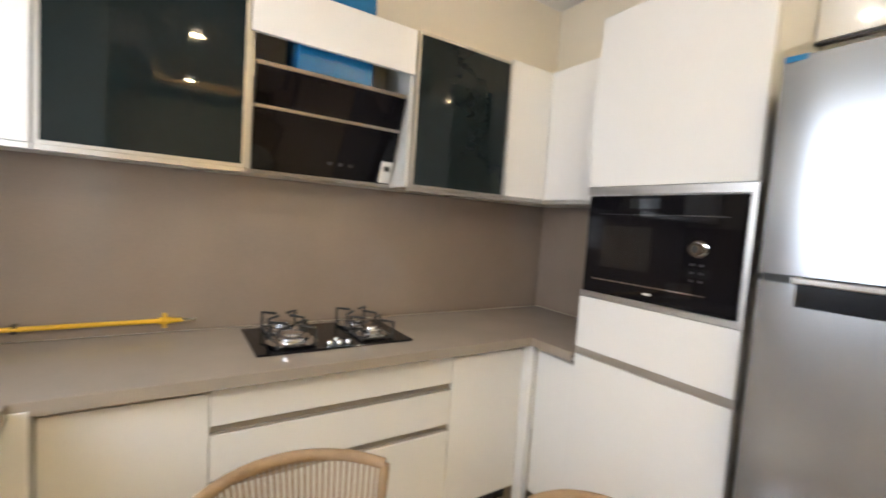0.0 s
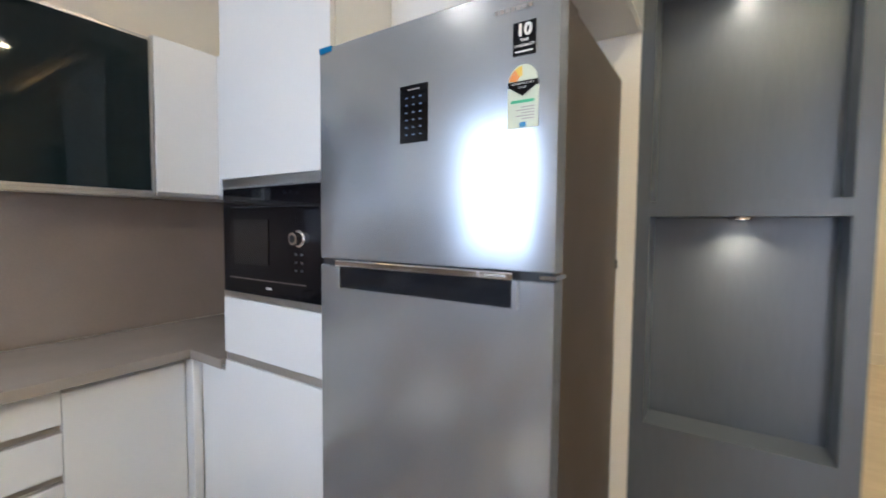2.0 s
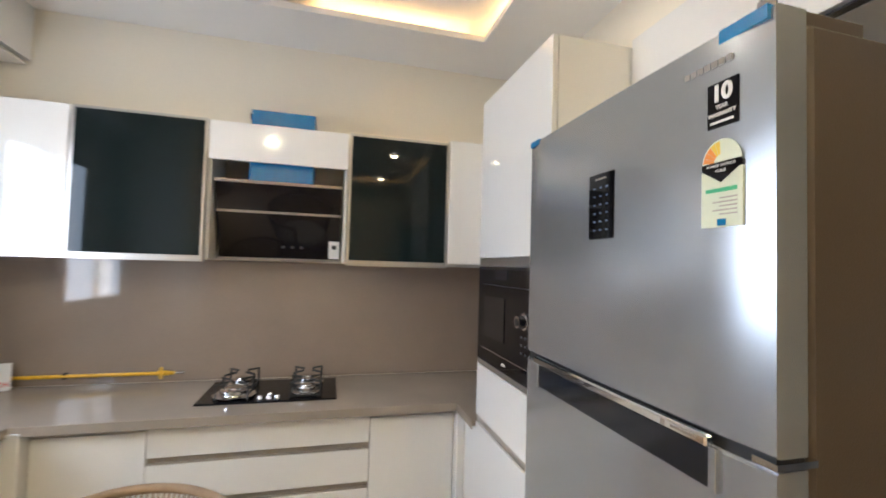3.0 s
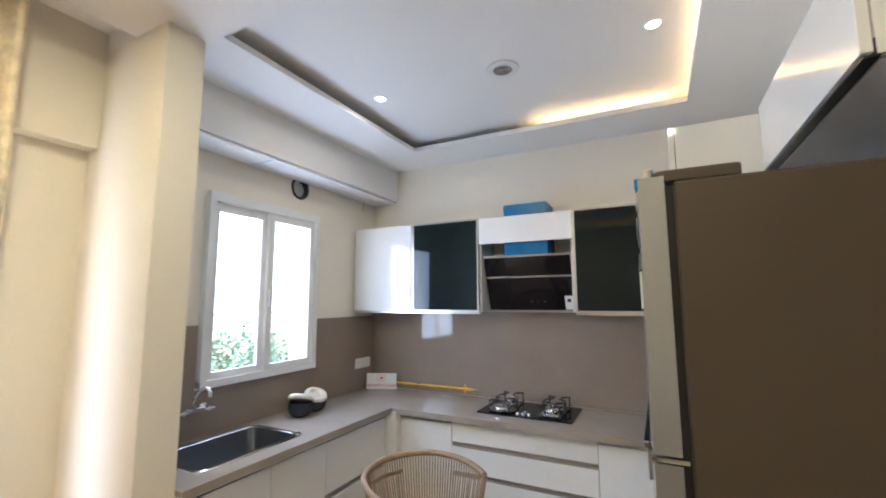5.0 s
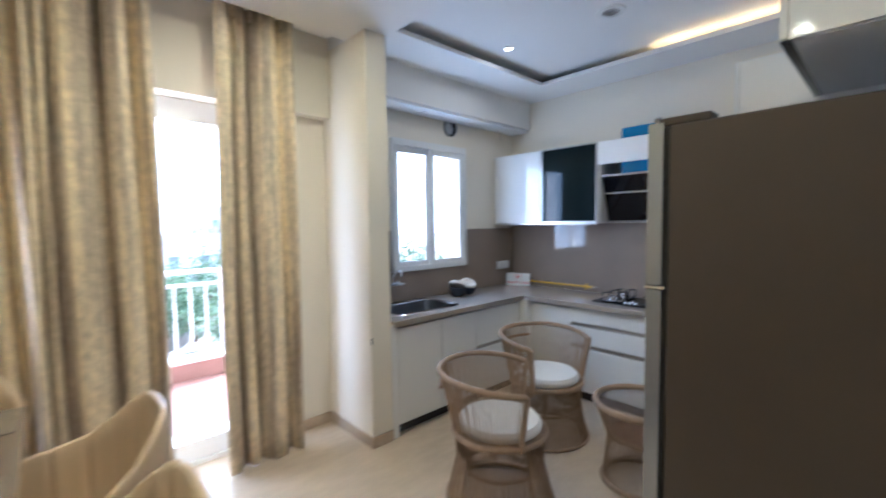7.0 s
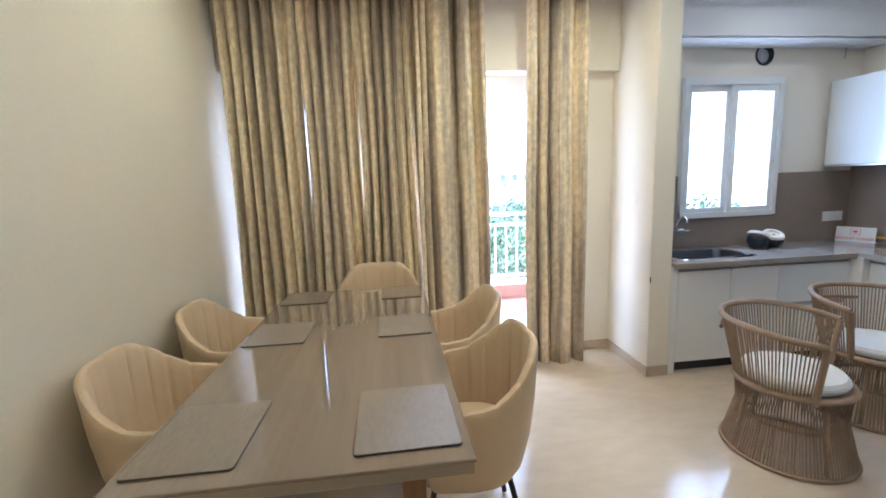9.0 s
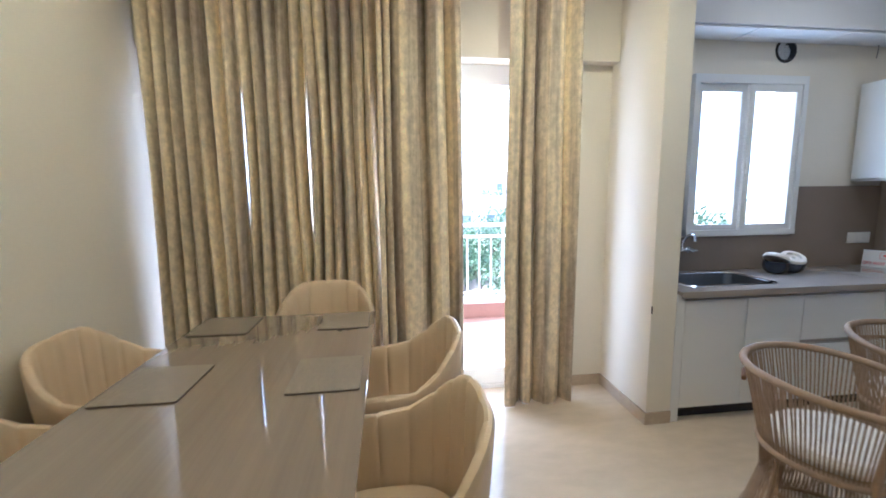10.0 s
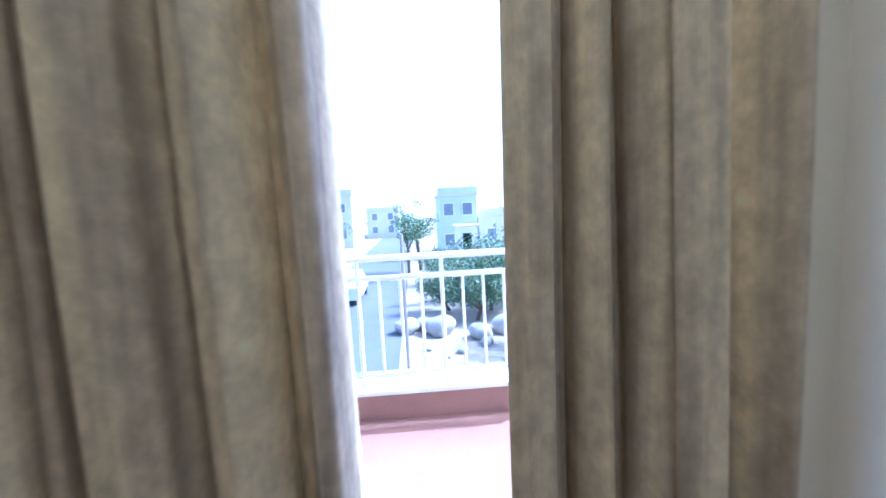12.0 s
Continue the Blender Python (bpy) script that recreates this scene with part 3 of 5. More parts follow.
# stone dado on three walls
structure("dado_north", boxes((WX, EX, 2.655, NY, 0.881, 1.565)), M_DADO, "glossy brown-grey quartz splashback behind the hob", "splashback")
structure("dado_west", boxes((WX, 0.055, 0.502, 2.653, 0.881, WIN[2] - 0.022), (WX, 0.055, 0.502, WIN[0] - 0.012, WIN[2] - 0.022, 1.52), (WX, 0.055, WIN[1] + 0.012, 2.653, WIN[2] - 0.022, 1.52)), M_DADO, "glossy brown-grey quartz splashback under the window", "splashback")
structure("dado_east", boxes((3.172, EX, 1.79, 2.653, 0.881, 1.565)), M_DADO, "glossy brown-grey quartz splashback in the corner", "splashback")


def sink():
    ob = thing("kitchen_sink", (0.32, 1.05, 0.70), "satin stainless steel inset kitchen sink", "sink")
    a, b, c, d = SX0, SX1, SY0, SY1
    mx, my, hx, hy = (a + b) / 2, (c + d) / 2, (b - a) / 2, (d - c) / 2

    def loop(bm, grow, r, z):
        """A rectangle with round corners, as a ring of points."""
        pts = []
        for q, (sx, sy) in enumerate(((1, 1), (-1, 1), (-1, -1), (1, -1))):
            for k in range(7):
                t = math.pi / 2 * (q + k / 6)
                pts.append(bm.verts.new((mx + sx * (hx + grow - r) + r * math.cos(t), my + sy * (hy + grow - r) + r * math.sin(t), z)))
        return pts

    def skin(rings):
        for p, q in zip(rings, rings[1:]):
            for k in range(len(p)):
                m_ = (k + 1) % len(p)
                bm.faces.new((p[k], p[m_], q[m_], q[k]))
    bm = bmesh.new()
    skin([loop(bm, 0.026, 0.050, 0.8805), loop(bm, 0.0255, 0.050, 0.884), loop(bm, 0.023, 0.050, 0.8865), loop(bm, -0.002, 0.055, 0.8865), loop(bm, -0.0075, 0.055, 0.8825)])
    part("rim", bm, M_CHROME, ob, smooth=True)
    bm = bmesh.new()
    rings = [loop(bm, -0.0076, 0.055, 0.8824), loop(bm, -0.010, 0.055, 0.875), loop(bm, -0.016, 0.055, 0.73), loop(bm, -0.026, 0.050, 0.705), loop(bm, -0.050, 0.045, 0.694)]
    skin(rings)
    bm.faces.new(rings[-1])
    part("bowl", bm, M_SINK, ob, smooth=True)
    part("drain", lathe(bmesh.new(), [(0, 0.004), (0.03, 0.004), (0.04, 0.0), (0.04, -0.004), (0, -0.004)], ((a + b) / 2, (c + d) / 2, 0.699)), M_CHROME, ob)


sink()


def tap():
    y = 0.91
    ob = thing("wall_tap", (0.06, y, 1.03), "chrome wall-mounted kitchen tap with raised spout", "tap")
    for s in (-0.075, 0.075):
        b = part("valve", cyl(cyl(bmesh.new(), (0.056, y + s, 1.05), 0.024, 0.012, "x", 20), (0.068, y + s, 1.05), 0.014, 0.06, "x", 16), M_CHROME, ob, smooth=True)
        part("lever", boxes((0.125, 0.137, y + s - 0.032, y + s + 0.032, 1.044, 1.056, 0.004)), M_CHROME, b)
    part("bridge", tube(bmesh.new(), [(0.10, y - 0.075, 1.05), (0.10, y + 0.075, 1.05)], 0.013, 12), M_CHROME, ob, smooth=True)
    pts = [(0.11, y, 1.05), (0.112, y - 0.012, 1.085), (0.118, y - 0.010, 1.12), (0.135, y + 0.004, 1.155), (0.155, y + 0.016, 1.172), (0.178, y + 0.024, 1.168), (0.19, y + 0.028, 1.150)]
    part("spout", tube(bmesh.new(), pts, 0.0105, 12), M_CHROME, ob, smooth=True)
    part("spout_tip", cyl(bmesh.new(), (0.191, y + 0.028, 1.128), 0.0145, 0.026, "z", 16), M_CHROME, ob, smooth=True)


tap()


# wall units
def wall_unit(x0, x1, y0, y1, z0, z1, label):
    ob = thing("wall_cabinet", ((x0 + x1) / 2, (y0 + y1) / 2, z0), label, "kitchen cabinet", "kitchen wall cabinets")
    part("body", boxes((x0 + 0.001, x1 - 0.001, y0 + 0.022, y1, z0 + 0.012, z1)), M_CAB, ob)
    part("grip_profile", boxes((x0 + 0.001, x1 - 0.001, y0 + 0.004, y0 + 0.05, z0 - 0.006, z0 + 0.011)), M_ALU, ob, "aluminium grip profile along the bottom")
    return ob


UY, UZ0, UZ1 = 2.345, 1.562, 2.292
u = wall_unit(0.062, 0.655, UY, 2.65, UZ0, UZ1, CAB + "wall cabinet beside the window")
fronts(u, [("door", 0.062, 0.655, UZ0 + 0.012, UZ1, M_CAB)], "x", UY, -1)


def glass_unit(x0, x1):
    u = wall_unit(x0, x1, UY, 2.65, UZ0, UZ1, "wall cabinet with dark tinted glass door in aluminium frame")
    a, b, c, d, f = x0 + 0.002, x1 - 0.002, UZ0 + 0.012, UZ1, 0.012
    door = part("door", boxes((a + f, b - f, UY + 0.003, UY + 0.012, c + f, d - f)), M_TINT, u, "dark tinted glass door")
    for r in ((a, a + f, UY, UY + 0.02, c, d), (b - f, b, UY, UY + 0.02, c, d), (a + f, b - f, UY, UY + 0.02, c, c + f), (a + f, b - f, UY, UY + 0.02, d - f, d)):
        part("frame_bar", boxes(r), M_ALU, door, "slim aluminium frame bar")
    return u


glass_unit(0.66, 1.252)
glass_unit(1.962, 2.536)
u = wall_unit(2.54, 2.84, UY, 2.65, UZ0 + 0.008, UZ1 + 0.02, CAB + "corner wall cabinet beside dark glass")
fronts(u, [("door", 2.54, 2.86, UZ0 + 0.02, UZ1 + 0.02, M_CAB)], "x", UY, -1)
u = thing("wall_cabinet", (3.0, 2.05, UZ0), CAB + "wall cabinet between corner and oven tower", "kitchen cabinet", "kitchen wall cabinets")
part("body", boxes((2.862, 3.17, 1.79, 2.64, UZ0 + 0.02, UZ1 + 0.02)), M_CAB, u)
part("grip_profile", boxes((2.845, 2.89, 1.79, 2.36, UZ0, UZ0 + 0.018)), M_ALU, u)
fronts(u, [("door", 1.79, 2.344, UZ0 + 0.02, UZ1 + 0.02, M_CAB)], "y", 2.84, -1)
# flap unit over the hood
u = thing("wall_cabinet", (1.6, 2.5, 2.09), CAB + "lift-up flap cabinet over the hood", "kitchen cabinet", "kitchen wall cabinets")
fronts(u, [("flap_door", 1.256, 1.958, 2.085, 2.288, M_CAB)], "x", UY, -1)
part("side_panel", boxes((1.256, 1.272, UY + 0.021, 2.65, 1.575, 2.288)), M_CARC, u)
part("side_panel", boxes((1.942, 1.958, UY + 0.021, 2.65, 1.575, 2.288)), M_CARC, u)
part("top_panel", boxes((1.272, 1.43, UY + 0.021, 2.65, 2.272, 2.288)), M_CARC, u)
part("top_panel", boxes((1.785, 1.942, UY + 0.021, 2.65, 2.272, 2.288)), M_CARC, u)


def hood():
    ob = thing("cooker_hood", (1.6, 2.5, 1.56), "slanted black glass cooker hood with chrome trims", "cooker hood")
    x0, x1 = 1.285, 1.93
    yt, yb, zt, zb = 2.375, 2.515, 1.985, 1.575

    def at(z):
        return yt + (yb - yt) * (zt - z) / (zt - zb)

    def slab(z0, z1, d0, d1, m, nm, par, lab=""):
        bm = bmesh.new()
        vs = [bm.verts.new(p) for p in ((x0, at(z0) + d0, z0), (x1, at(z0) + d0, z0), (x1, at(z1) + d0, z1), (x0, at(z1) + d0, z1), (x0, at(z0) + d1, z0), (x1, at(z0) + d1, z0), (x1, at(z1) + d1, z1), (x0, at(z1) + d1, z1))]
        for f in ((0, 1, 2, 3), (7, 6, 5, 4), (0, 4, 5, 1), (1, 5, 6, 2), (2, 6, 7, 3), (3, 7, 4, 0)):
            bm.faces.new([vs[i] for i in f])
        return part(nm, bm, m, par, lab)
    bm = bmesh.new()
    vs = [bm.verts.new(p) for x in (x0 + 0.02, x1 - 0.02) for p in ((x, at(1.58) + 0.02, 1.58), (x, 2.645, 1.58), (x, 2.645, 1.98), (x, at(1.98) + 0.02, 1.98))]
    for f in ((3, 2, 1, 0), (4, 5, 6, 7), (0, 1, 5, 4), (1, 2, 6, 5), (2, 3, 7, 6), (3, 0, 4, 7)):
        bm.faces.new([vs[i] for i in f])
    part("body", bm, M_GOLA, ob)
    slab(1.838, 1.978, 0.0, 0.012, M_BLACK, "upper_glass", ob)
    low = slab(1.585, 1.826, 0.0, 0.012, M_BLACK, "lower_glass", ob)
    for z0, z1 in ((1.978, 1.992), (1.826, 1.838), (1.572, 1.585)):
        slab(z0, z1, -0.006, 0.014, M_ALU, "trim", ob, "thin brushed metal trim")
    for k in range(3):
        part("button", cyl(bmesh.new(), (1.62 + 0.05 * k, at(1.65) - 0.002, 1.65), 0.010, 0.004, "y", 16), M_PRINT, low)
    slab_x = (1.868, 1.928)
    bm = bmesh.new()
    vs = [bm.verts.new(p) for p in ((slab_x[0], at(1.59) - 0.004, 1.59), (slab_x[1], at(1.59) - 0.004, 1.59), (slab_x[1], at(1.69) - 0.004, 1.69), (slab_x[0], at(1.69) - 0.004, 1.69))]
    vs += [bm.verts.new(v.co + Vector((0, 0.003, 0))) for v in vs[:4]]
    for f in ((0, 1, 2, 3), (7, 6, 5, 4), (0, 4, 5, 1), (1, 5, 6, 2), (2, 6, 7, 3), (3, 7, 4, 0)):
        bm.faces.new([vs[i] for i in f])
    st = part("sticker", bm, M_WHITEPL, ob, "small white sticker")
    part("sticker_mark", boxes((1.885, 1.911, at(1.66) - 0.009, at(1.66) - 0.0045, 1.645, 1.668)), M_BLACKMET, st)
    d = thing("hood_duct", (1.6, 2.53, 1.99), "duct cover wrapped in blue protective film", "duct")
    part("cover", boxes((1.442, 1.772, 2.405, 2.645, 1.993, 2.385, 0.004)), M_BLUE, d)
    part("clip", boxes((1.432, 1.441, 2.43, 2.46, 2.34, 2.37)), M_BLACKMET, d)


hood()


# ---- oven tower and cabinet over the fridge ----
def oven_tower():
    ob = thing("oven_tower", (2.87, 1.47, 0), "tall white gloss oven tower with aluminium profiles", "kitchen cabinet")
    X, a, b = 2.54, 1.152, 1.786
    for nm, r in (("lower_body", (a, b, 0.09, 1.16)), ("upper_body", (a, b, 1.575, 2.32)), ("side_panel", (a, a + 0.014, 1.16, 1.575)), ("side_panel", (b - 0.014, b, 1.16, 1.575))):
        part(nm, boxes((X + 0.022, 3.17, *r)), M_CAB, ob)
    part("plinth", boxes((X + 0.06, 3.17, a, b, 0, 0.089)), M_PLINTH, ob)
    fronts(ob, [("door", a, b, 1.61, 2.323, M_CAB), ("drawer_front", a, b, 0.912, 1.14, M_CAB), ("door", a, b, 0.09, 0.880, M_CAB)], "y", X, -1)
    part("grip_profile", boxes((X + 0.008, X + 0.03, a, b, 0.880, 0.912)), M_GOLA, ob)
    part("grip_profile", boxes((X + 0.003, X + 0.03, a, b, 1.578, 1.609)), M_ALU, ob)
    part("grip_profile", boxes((X + 0.003, X + 0.03, a, b, 1.141, 1.163)), M_ALU, ob)
    part("side_profile", boxes((X + 0.001, X + 0.03, a, a + 0.016, 1.163, 1.578)), M_ALU, ob)
    ov = thing("built_in_oven", (2.7, 1.48, 1.165), "black glass built-in microwave oven with steel knob", "oven")
    y0, y1, z0, z1 = 1.172, 1.770, 1.166, 1.572
    part("body", boxes((X + 0.012, 3.05, y0, y1, z0, z1)), M_BLACKMET, ov)
    part("fascia", boxes((X - 0.006, X + 0.011, y0, y1, z0, z1, 0.003)), M_BLACK, ov)
    part("door_window", boxes((X - 0.0085, X - 0.0062, 1.475, 1.69, z0 + 0.115, z0 + 0.285)), mat("smoked_window", (0.013, 0.012, 0.012), 0.06, vary=0.1), ov)
    part("trim_line", boxes((X - 0.008, X - 0.0062, 1.27, 1.72, z0 + 0.058, z0 + 0.062)), M_CHROME, ov)
    part("trim_line", boxes((X - 0.008, X - 0.0062, 1.22, 1.72, z1 - 0.075, z1 - 0.073)), M_PRINT, ov)
    kn = part("knob", cyl(cyl(bmesh.new(), (X - 0.034, 1.305, 1.385), 0.021, 0.028, "x", 28, 0.024), (X - 0.0075, 1.305, 1.385), 0.030, 0.002, "x", 28), M_CHROME, ov, "round polished knob", smooth=True)
    part("knob_face", cyl(bmesh.new(), (X - 0.036, 1.305, 1.385), 0.013, 0.002, "x", 20), M_BLACKMET, kn)
    part("brand_mark", boxes((X - 0.008, X - 0.0062, 1.46, 1.49, z0 + 0.028, z0 + 0.036)), M_WHITEPL, ov)
    for k in range(6):
        part("print", boxes((X - 0.0075, X - 0.0062, 1.285 + 0.03 * (k % 2), 1.297 + 0.03 * (k % 2), 1.27 + 0.028 * (k // 2), 1.278 + 0.028 * (k // 2))), M_PRINT, ov)
    part("display", boxes((X - 0.008, X - 0.0062, 1.455, 1.575, z1 - 0.05, z1 - 0.012)), mat("display_glass", (0.022, 0.024, 0.027), 0.05, vary=0.1), ov)
    return ob


oven_tower()

u = thing("over_fridge_cabinet", (3.0, 0.75, 2.107), "white gloss cabinet hung above the fridge", "kitchen cabinet")
part("body", boxes((2.853, 3.199, 0.345, 1.150, 2.104, 2.345)), M_CAB, u)
part("underside", boxes((2.862, 3.19, 0.36, 1.135, 2.098, 2.1035)), M_CARC, u, "underside panel, greyer than the cabinet sides")
fronts(u, [("door", 0.345, 1.150, 2.108, 2.345, M_CAB)], "y", 2.83, -1)
part("grip_profile", boxes((2.833, 2.858, 0.345, 1.150, 2.0985, 2.1035), (2.8505, 2.8525, 0.345, 1.150, 2.1035, 2.135)), M_PLINTH, u, "thin dark metal grip profile")


# ---- fridge ----
def fridge():
    f = thing("fridge", (2.78, 0.74, 0), "tall silver two-door fridge with bronze-grey sides", "fridge")
    y0, y1, X, B, Z = 0.386, 1.090, 2.44, 3.11, 1.935
    part("body", boxes((X + 0.075, B, y0 + 0.006, y1 - 0.006, 0.03, Z - 0.012, 0.006)), M_FRSIDE, f, "bronze-grey textured side panels")
    part("door_gasket", boxes((X + 0.058, X + 0.075, y0 + 0.016, y1 - 0.016, 0.08, Z - 0.02)), M_BLACKMET, f)

    def door(nm, z0, z1, pocket):
        bm = bmesh.new()
        n = 14
        zs = [z0, z0 + 0.004, z1 - 0.004, z1]
        cols = []
        for k in range(n + 1):
            u = k / n
            y = y0 + (y1 - y0) * u
            e = min(u, 1 - u)
            cols.append((y, X - 0.006 * (1 - (2 * u - 1) ** 2) + 0.004 * max(0, 1 - e / 0.012) ** 2))
        rows = [[bm.verts.new((x + (0.005 if z in (z0, z1) else 0), y, z)) for y, x in cols] for z in zs]
        back = [[bm.verts.new((X + 0.058, y, z)) for y, x in cols] for z in (z0, z1)]
        for r in range(3):
            for k in range(n):
                bm.faces.new((rows[r][k], rows[r][k + 1], rows[r + 1][k + 1], rows[r + 1][k]))
        for k in range(n):
            bm.faces.new((rows[0][k + 1], rows[0][k], back[0][k], back[0][k + 1]))
            bm.faces.new((rows[3][k], rows[3][k + 1], back[1][k + 1], back[1][k]))
            bm.faces.new((back[0][k], back[1][k], back[1][k + 1], back[0][k + 1]))
        for k in (0, n):
            bm.faces.new([r[k] for r in rows] + [back[1][k], back[0][k]])
        return part(nm, bm, M_STEEL, f, "brushed silver steel door", smooth=True)
    top = door("freezer_door", 1.335, Z, False)
    low = door("fridge_door", 0.075, 1.318, True)
    part("hinge_gap", boxes((X + 0.01, X + 0.058, y0 + 0.005, y1 - 0.005, 1.318, 1.335)), M_BLACKMET, f)
    h = part("handle_pocket", boxes((X - 0.0075, X + 0.004, 0.47, 1.005, 1.256, 1.316, 0.002)), mat("handle_recess", (0.008, 0.010, 0.015), 0.12, vary=0.1), low, "dark recessed grip")
    part("handle_lip", boxes((X - 0.020, X - 0.004, 0.47, 1.01, 1.318, 1.335, 0.003)), M_CHROME, top, "chrome strip under the freezer door")
    part("lip_print", boxes((X - 0.0208, X - 0.0202, 0.485, 0.535, 1.3245, 1.3285), (X - 0.0208, X - 0.0202, 0.548, 0.556, 1.3215, 1.3315)), M_GOLA, top, "small grey print")
    part("handle_end", boxes((X - 0.0105, X - 0.002, 0.462, 0.475, 1.254, 1.318, 0.001)), M_STEEL, h)
    part("handle_end", boxes((X - 0.0105, X - 0.002, 1.0, 1.013, 1.254, 1.318, 0.001)), M_STEEL, h)
    hinge = part("hinge_cover", boxes((X + 0.04, X + 0.205, y0 + 0.02, y0 + 0.10, Z - 0.011, Z + 0.018, 0.004)), M_FRSIDE, f)
    part("hinge_pin", cyl(bmesh.new(), (X + 0.028, y0 + 0.03, Z - 0.005), 0.012, 0.028, "z", 16), M_CHROME, hinge)
    part("hinge", boxes((X + 0.0, X + 0.07, y0 - 0.004, y0 + 0.03, 1.322, 1.331)), M_CHROME, f)
    part("foot", boxes((X + 0.09, B - 0.03, y0 + 0.03, y1 - 0.03, 0.0, 0.03)), M_BLACKMET, f)
    xs = X - 0.0062
    pan = part("display_panel", boxes((xs - 0.0015, xs + 0.004, 0.700, 0.785, 1.637, 1.777, 0.001)), M_BLACK, top, "black touch display")
    dots = mat("display_print", (0.12, 0.18, 0.28), 0.4, vary=0.05)
    for r in range(6):
        for c in range(3):
            part("icon", boxes((xs - 0.0025, xs - 0.0016, 0.718 + 0.021 * c, 0.725 + 0.021 * c, 1.655 + 0.018 * r, 1.658 + 0.018 * r)), dots, pan)
    part("display_title", boxes((xs - 0.0025, xs - 0.0016, 0.725, 0.760, 1.764, 1.767)), M_GOLA, pan)
    xe = X - 0.0026
    stk = part("warranty_sticker", boxes((xe - 0.0012, xe + 0.006, 0.434, 0.484, 1.790, 1.858)), M_BLACK, top, "black warranty sticker with white print")
    wm = M_WHITEPL
    letters("10", 0.034, wm, stk, (xe - 0.002, 0.459, 1.840), (90, 0, -90), bold=0.0012)
    letters("YEAR", 0.0085, wm, stk, (xe - 0.002, 0.459, 1.820), (90, 0, -90))
    letters("WARRANTY", 0.0082, wm, stk, (xe - 0.002, 0.459, 1.809), (90, 0, -90))
    part("print_line", boxes((xe - 0.002, xe - 0.0013, 0.440, 0.478, 1.796, 1.799)), wm, stk)
    paper = mat("energy_label_paper", (0.62, 0.66, 0.52), 0.5, vary=0.03)
    en = part("energy_label", boxes((xe - 0.0012, xe + 0.006, 0.426, 0.494, 1.640, 1.725)), paper, top, "pale energy label with rating arc")
    arc = bmesh.new()
    cy, cz, n = 0.460, 1.735, 18
    ring = [(cy - 0.033 * math.cos(math.pi * k / n), cz + 0.036 * math.sin(math.pi * k / n)) for k in range(n + 1)]
    for x in (xe - 0.0012, xe + 0.006):
        arc.faces.new([arc.verts.new((x, y, z)) for y, z in ring])
    part("rating_arc", arc, paper, en)
    org = mat("orange_star_band", (0.75, 0.25, 0.04), 0.5, vary=0.05)
    yel = mat("yellow_star_band", (0.75, 0.52, 0.06), 0.5, vary=0.05)
    for k in range(5):
        a0, a1 = math.pi * (0.52 + 0.09 * k), math.pi * (0.52 + 0.09 * (k + 1)) - 0.02
        bm = bmesh.new()
        bm.faces.new([bm.verts.new((xe - 0.0018, cy - r * math.cos(a), cz + r * 1.07 * math.sin(a))) for r, a in ((0.012, a0), (0.031, a0), (0.031, a1), (0.012, a1))])
        part("star_band", bm, org if k > 1 else yel, en)
    tri = bmesh.new()
    tri.faces.new([tri.verts.new((xe - 0.0018, y, z)) for y, z in ((0.427, 1.737), (0.493, 1.737), (0.493, 1.727), (0.460, 1.706), (0.427, 1.727))])
    black = part("title_flag", tri, M_BLACK, en)
    letters("POWER SAVINGS", 0.0062, wm, black, (xe - 0.0026, 0.460, 1.7315), (90, 0, -90), depth=0.0003)
    letters("GUIDE", 0.006, wm, black, (xe - 0.0026, 0.460, 1.7235), (90, 0, -90), depth=0.0003)
    part("print_line", boxes((xe - 0.002, xe - 0.0013, 0.434, 0.486, 1.692, 1.698)), mat("green_print", (0.06, 0.42, 0.2), 0.5), en)
    for k in range(5):
        part("print_line", boxes((xe - 0.002, xe - 0.0013, 0.434, 0.462 + 0.012 * (k % 2), 1.658 + 0.006 * k, 1.660 + 0.006 * k)), M_GOLA, en)
    part("print_mark", boxes((xe - 0.002, xe - 0.0013, 0.452, 0.466, 1.642, 1.652)), M_BLUE, en)
    for k in range(7):
        part("brand_letter_block", boxes((xe - 0.0022, xe + 0.004, 0.443 + 0.0125 * k, 0.452 + 0.0125 * k, 1.884, 1.893)), M_GOLA, top)
    part("film_strip", boxes((xe - 0.0008, xe + 0.02, 0.392, 0.465, Z - 0.019, Z + 0.001)), M_BLUE, top, "blue protective film strip")
    part("film_strip", boxes((xe - 0.0005, X + 0.03, 1.035, 1.085, Z - 0.014, Z + 0.001)), M_BLUE, top, "blue protective film strip")
    cord = thing("power_cord", (3.13, 0.40, 0.9), "black power cord hanging behind the fridge", "cable")
    part("cord", tube(bmesh.new(), [(3.117, 0.47, 1.33), (3.122, 0.42, 1.28), (3.124, 0.402, 1.20), (3.122, 0.400, 0.95), (3.128, 0.402, 0.72), (3.126, 0.402, 0.45), (3.135, 0.412, 0.40), (3.14, 0.42, 0.55), (3.135, 0.41, 0.80)], 0.006, 8), M_BLACKMET, cord, smooth=True)
    part("plug", boxes((3.1105, 3.135, 0.392, 0.412, 1.29, 1.325, 0.004)), M_BLACKMET, cord)


fridge()


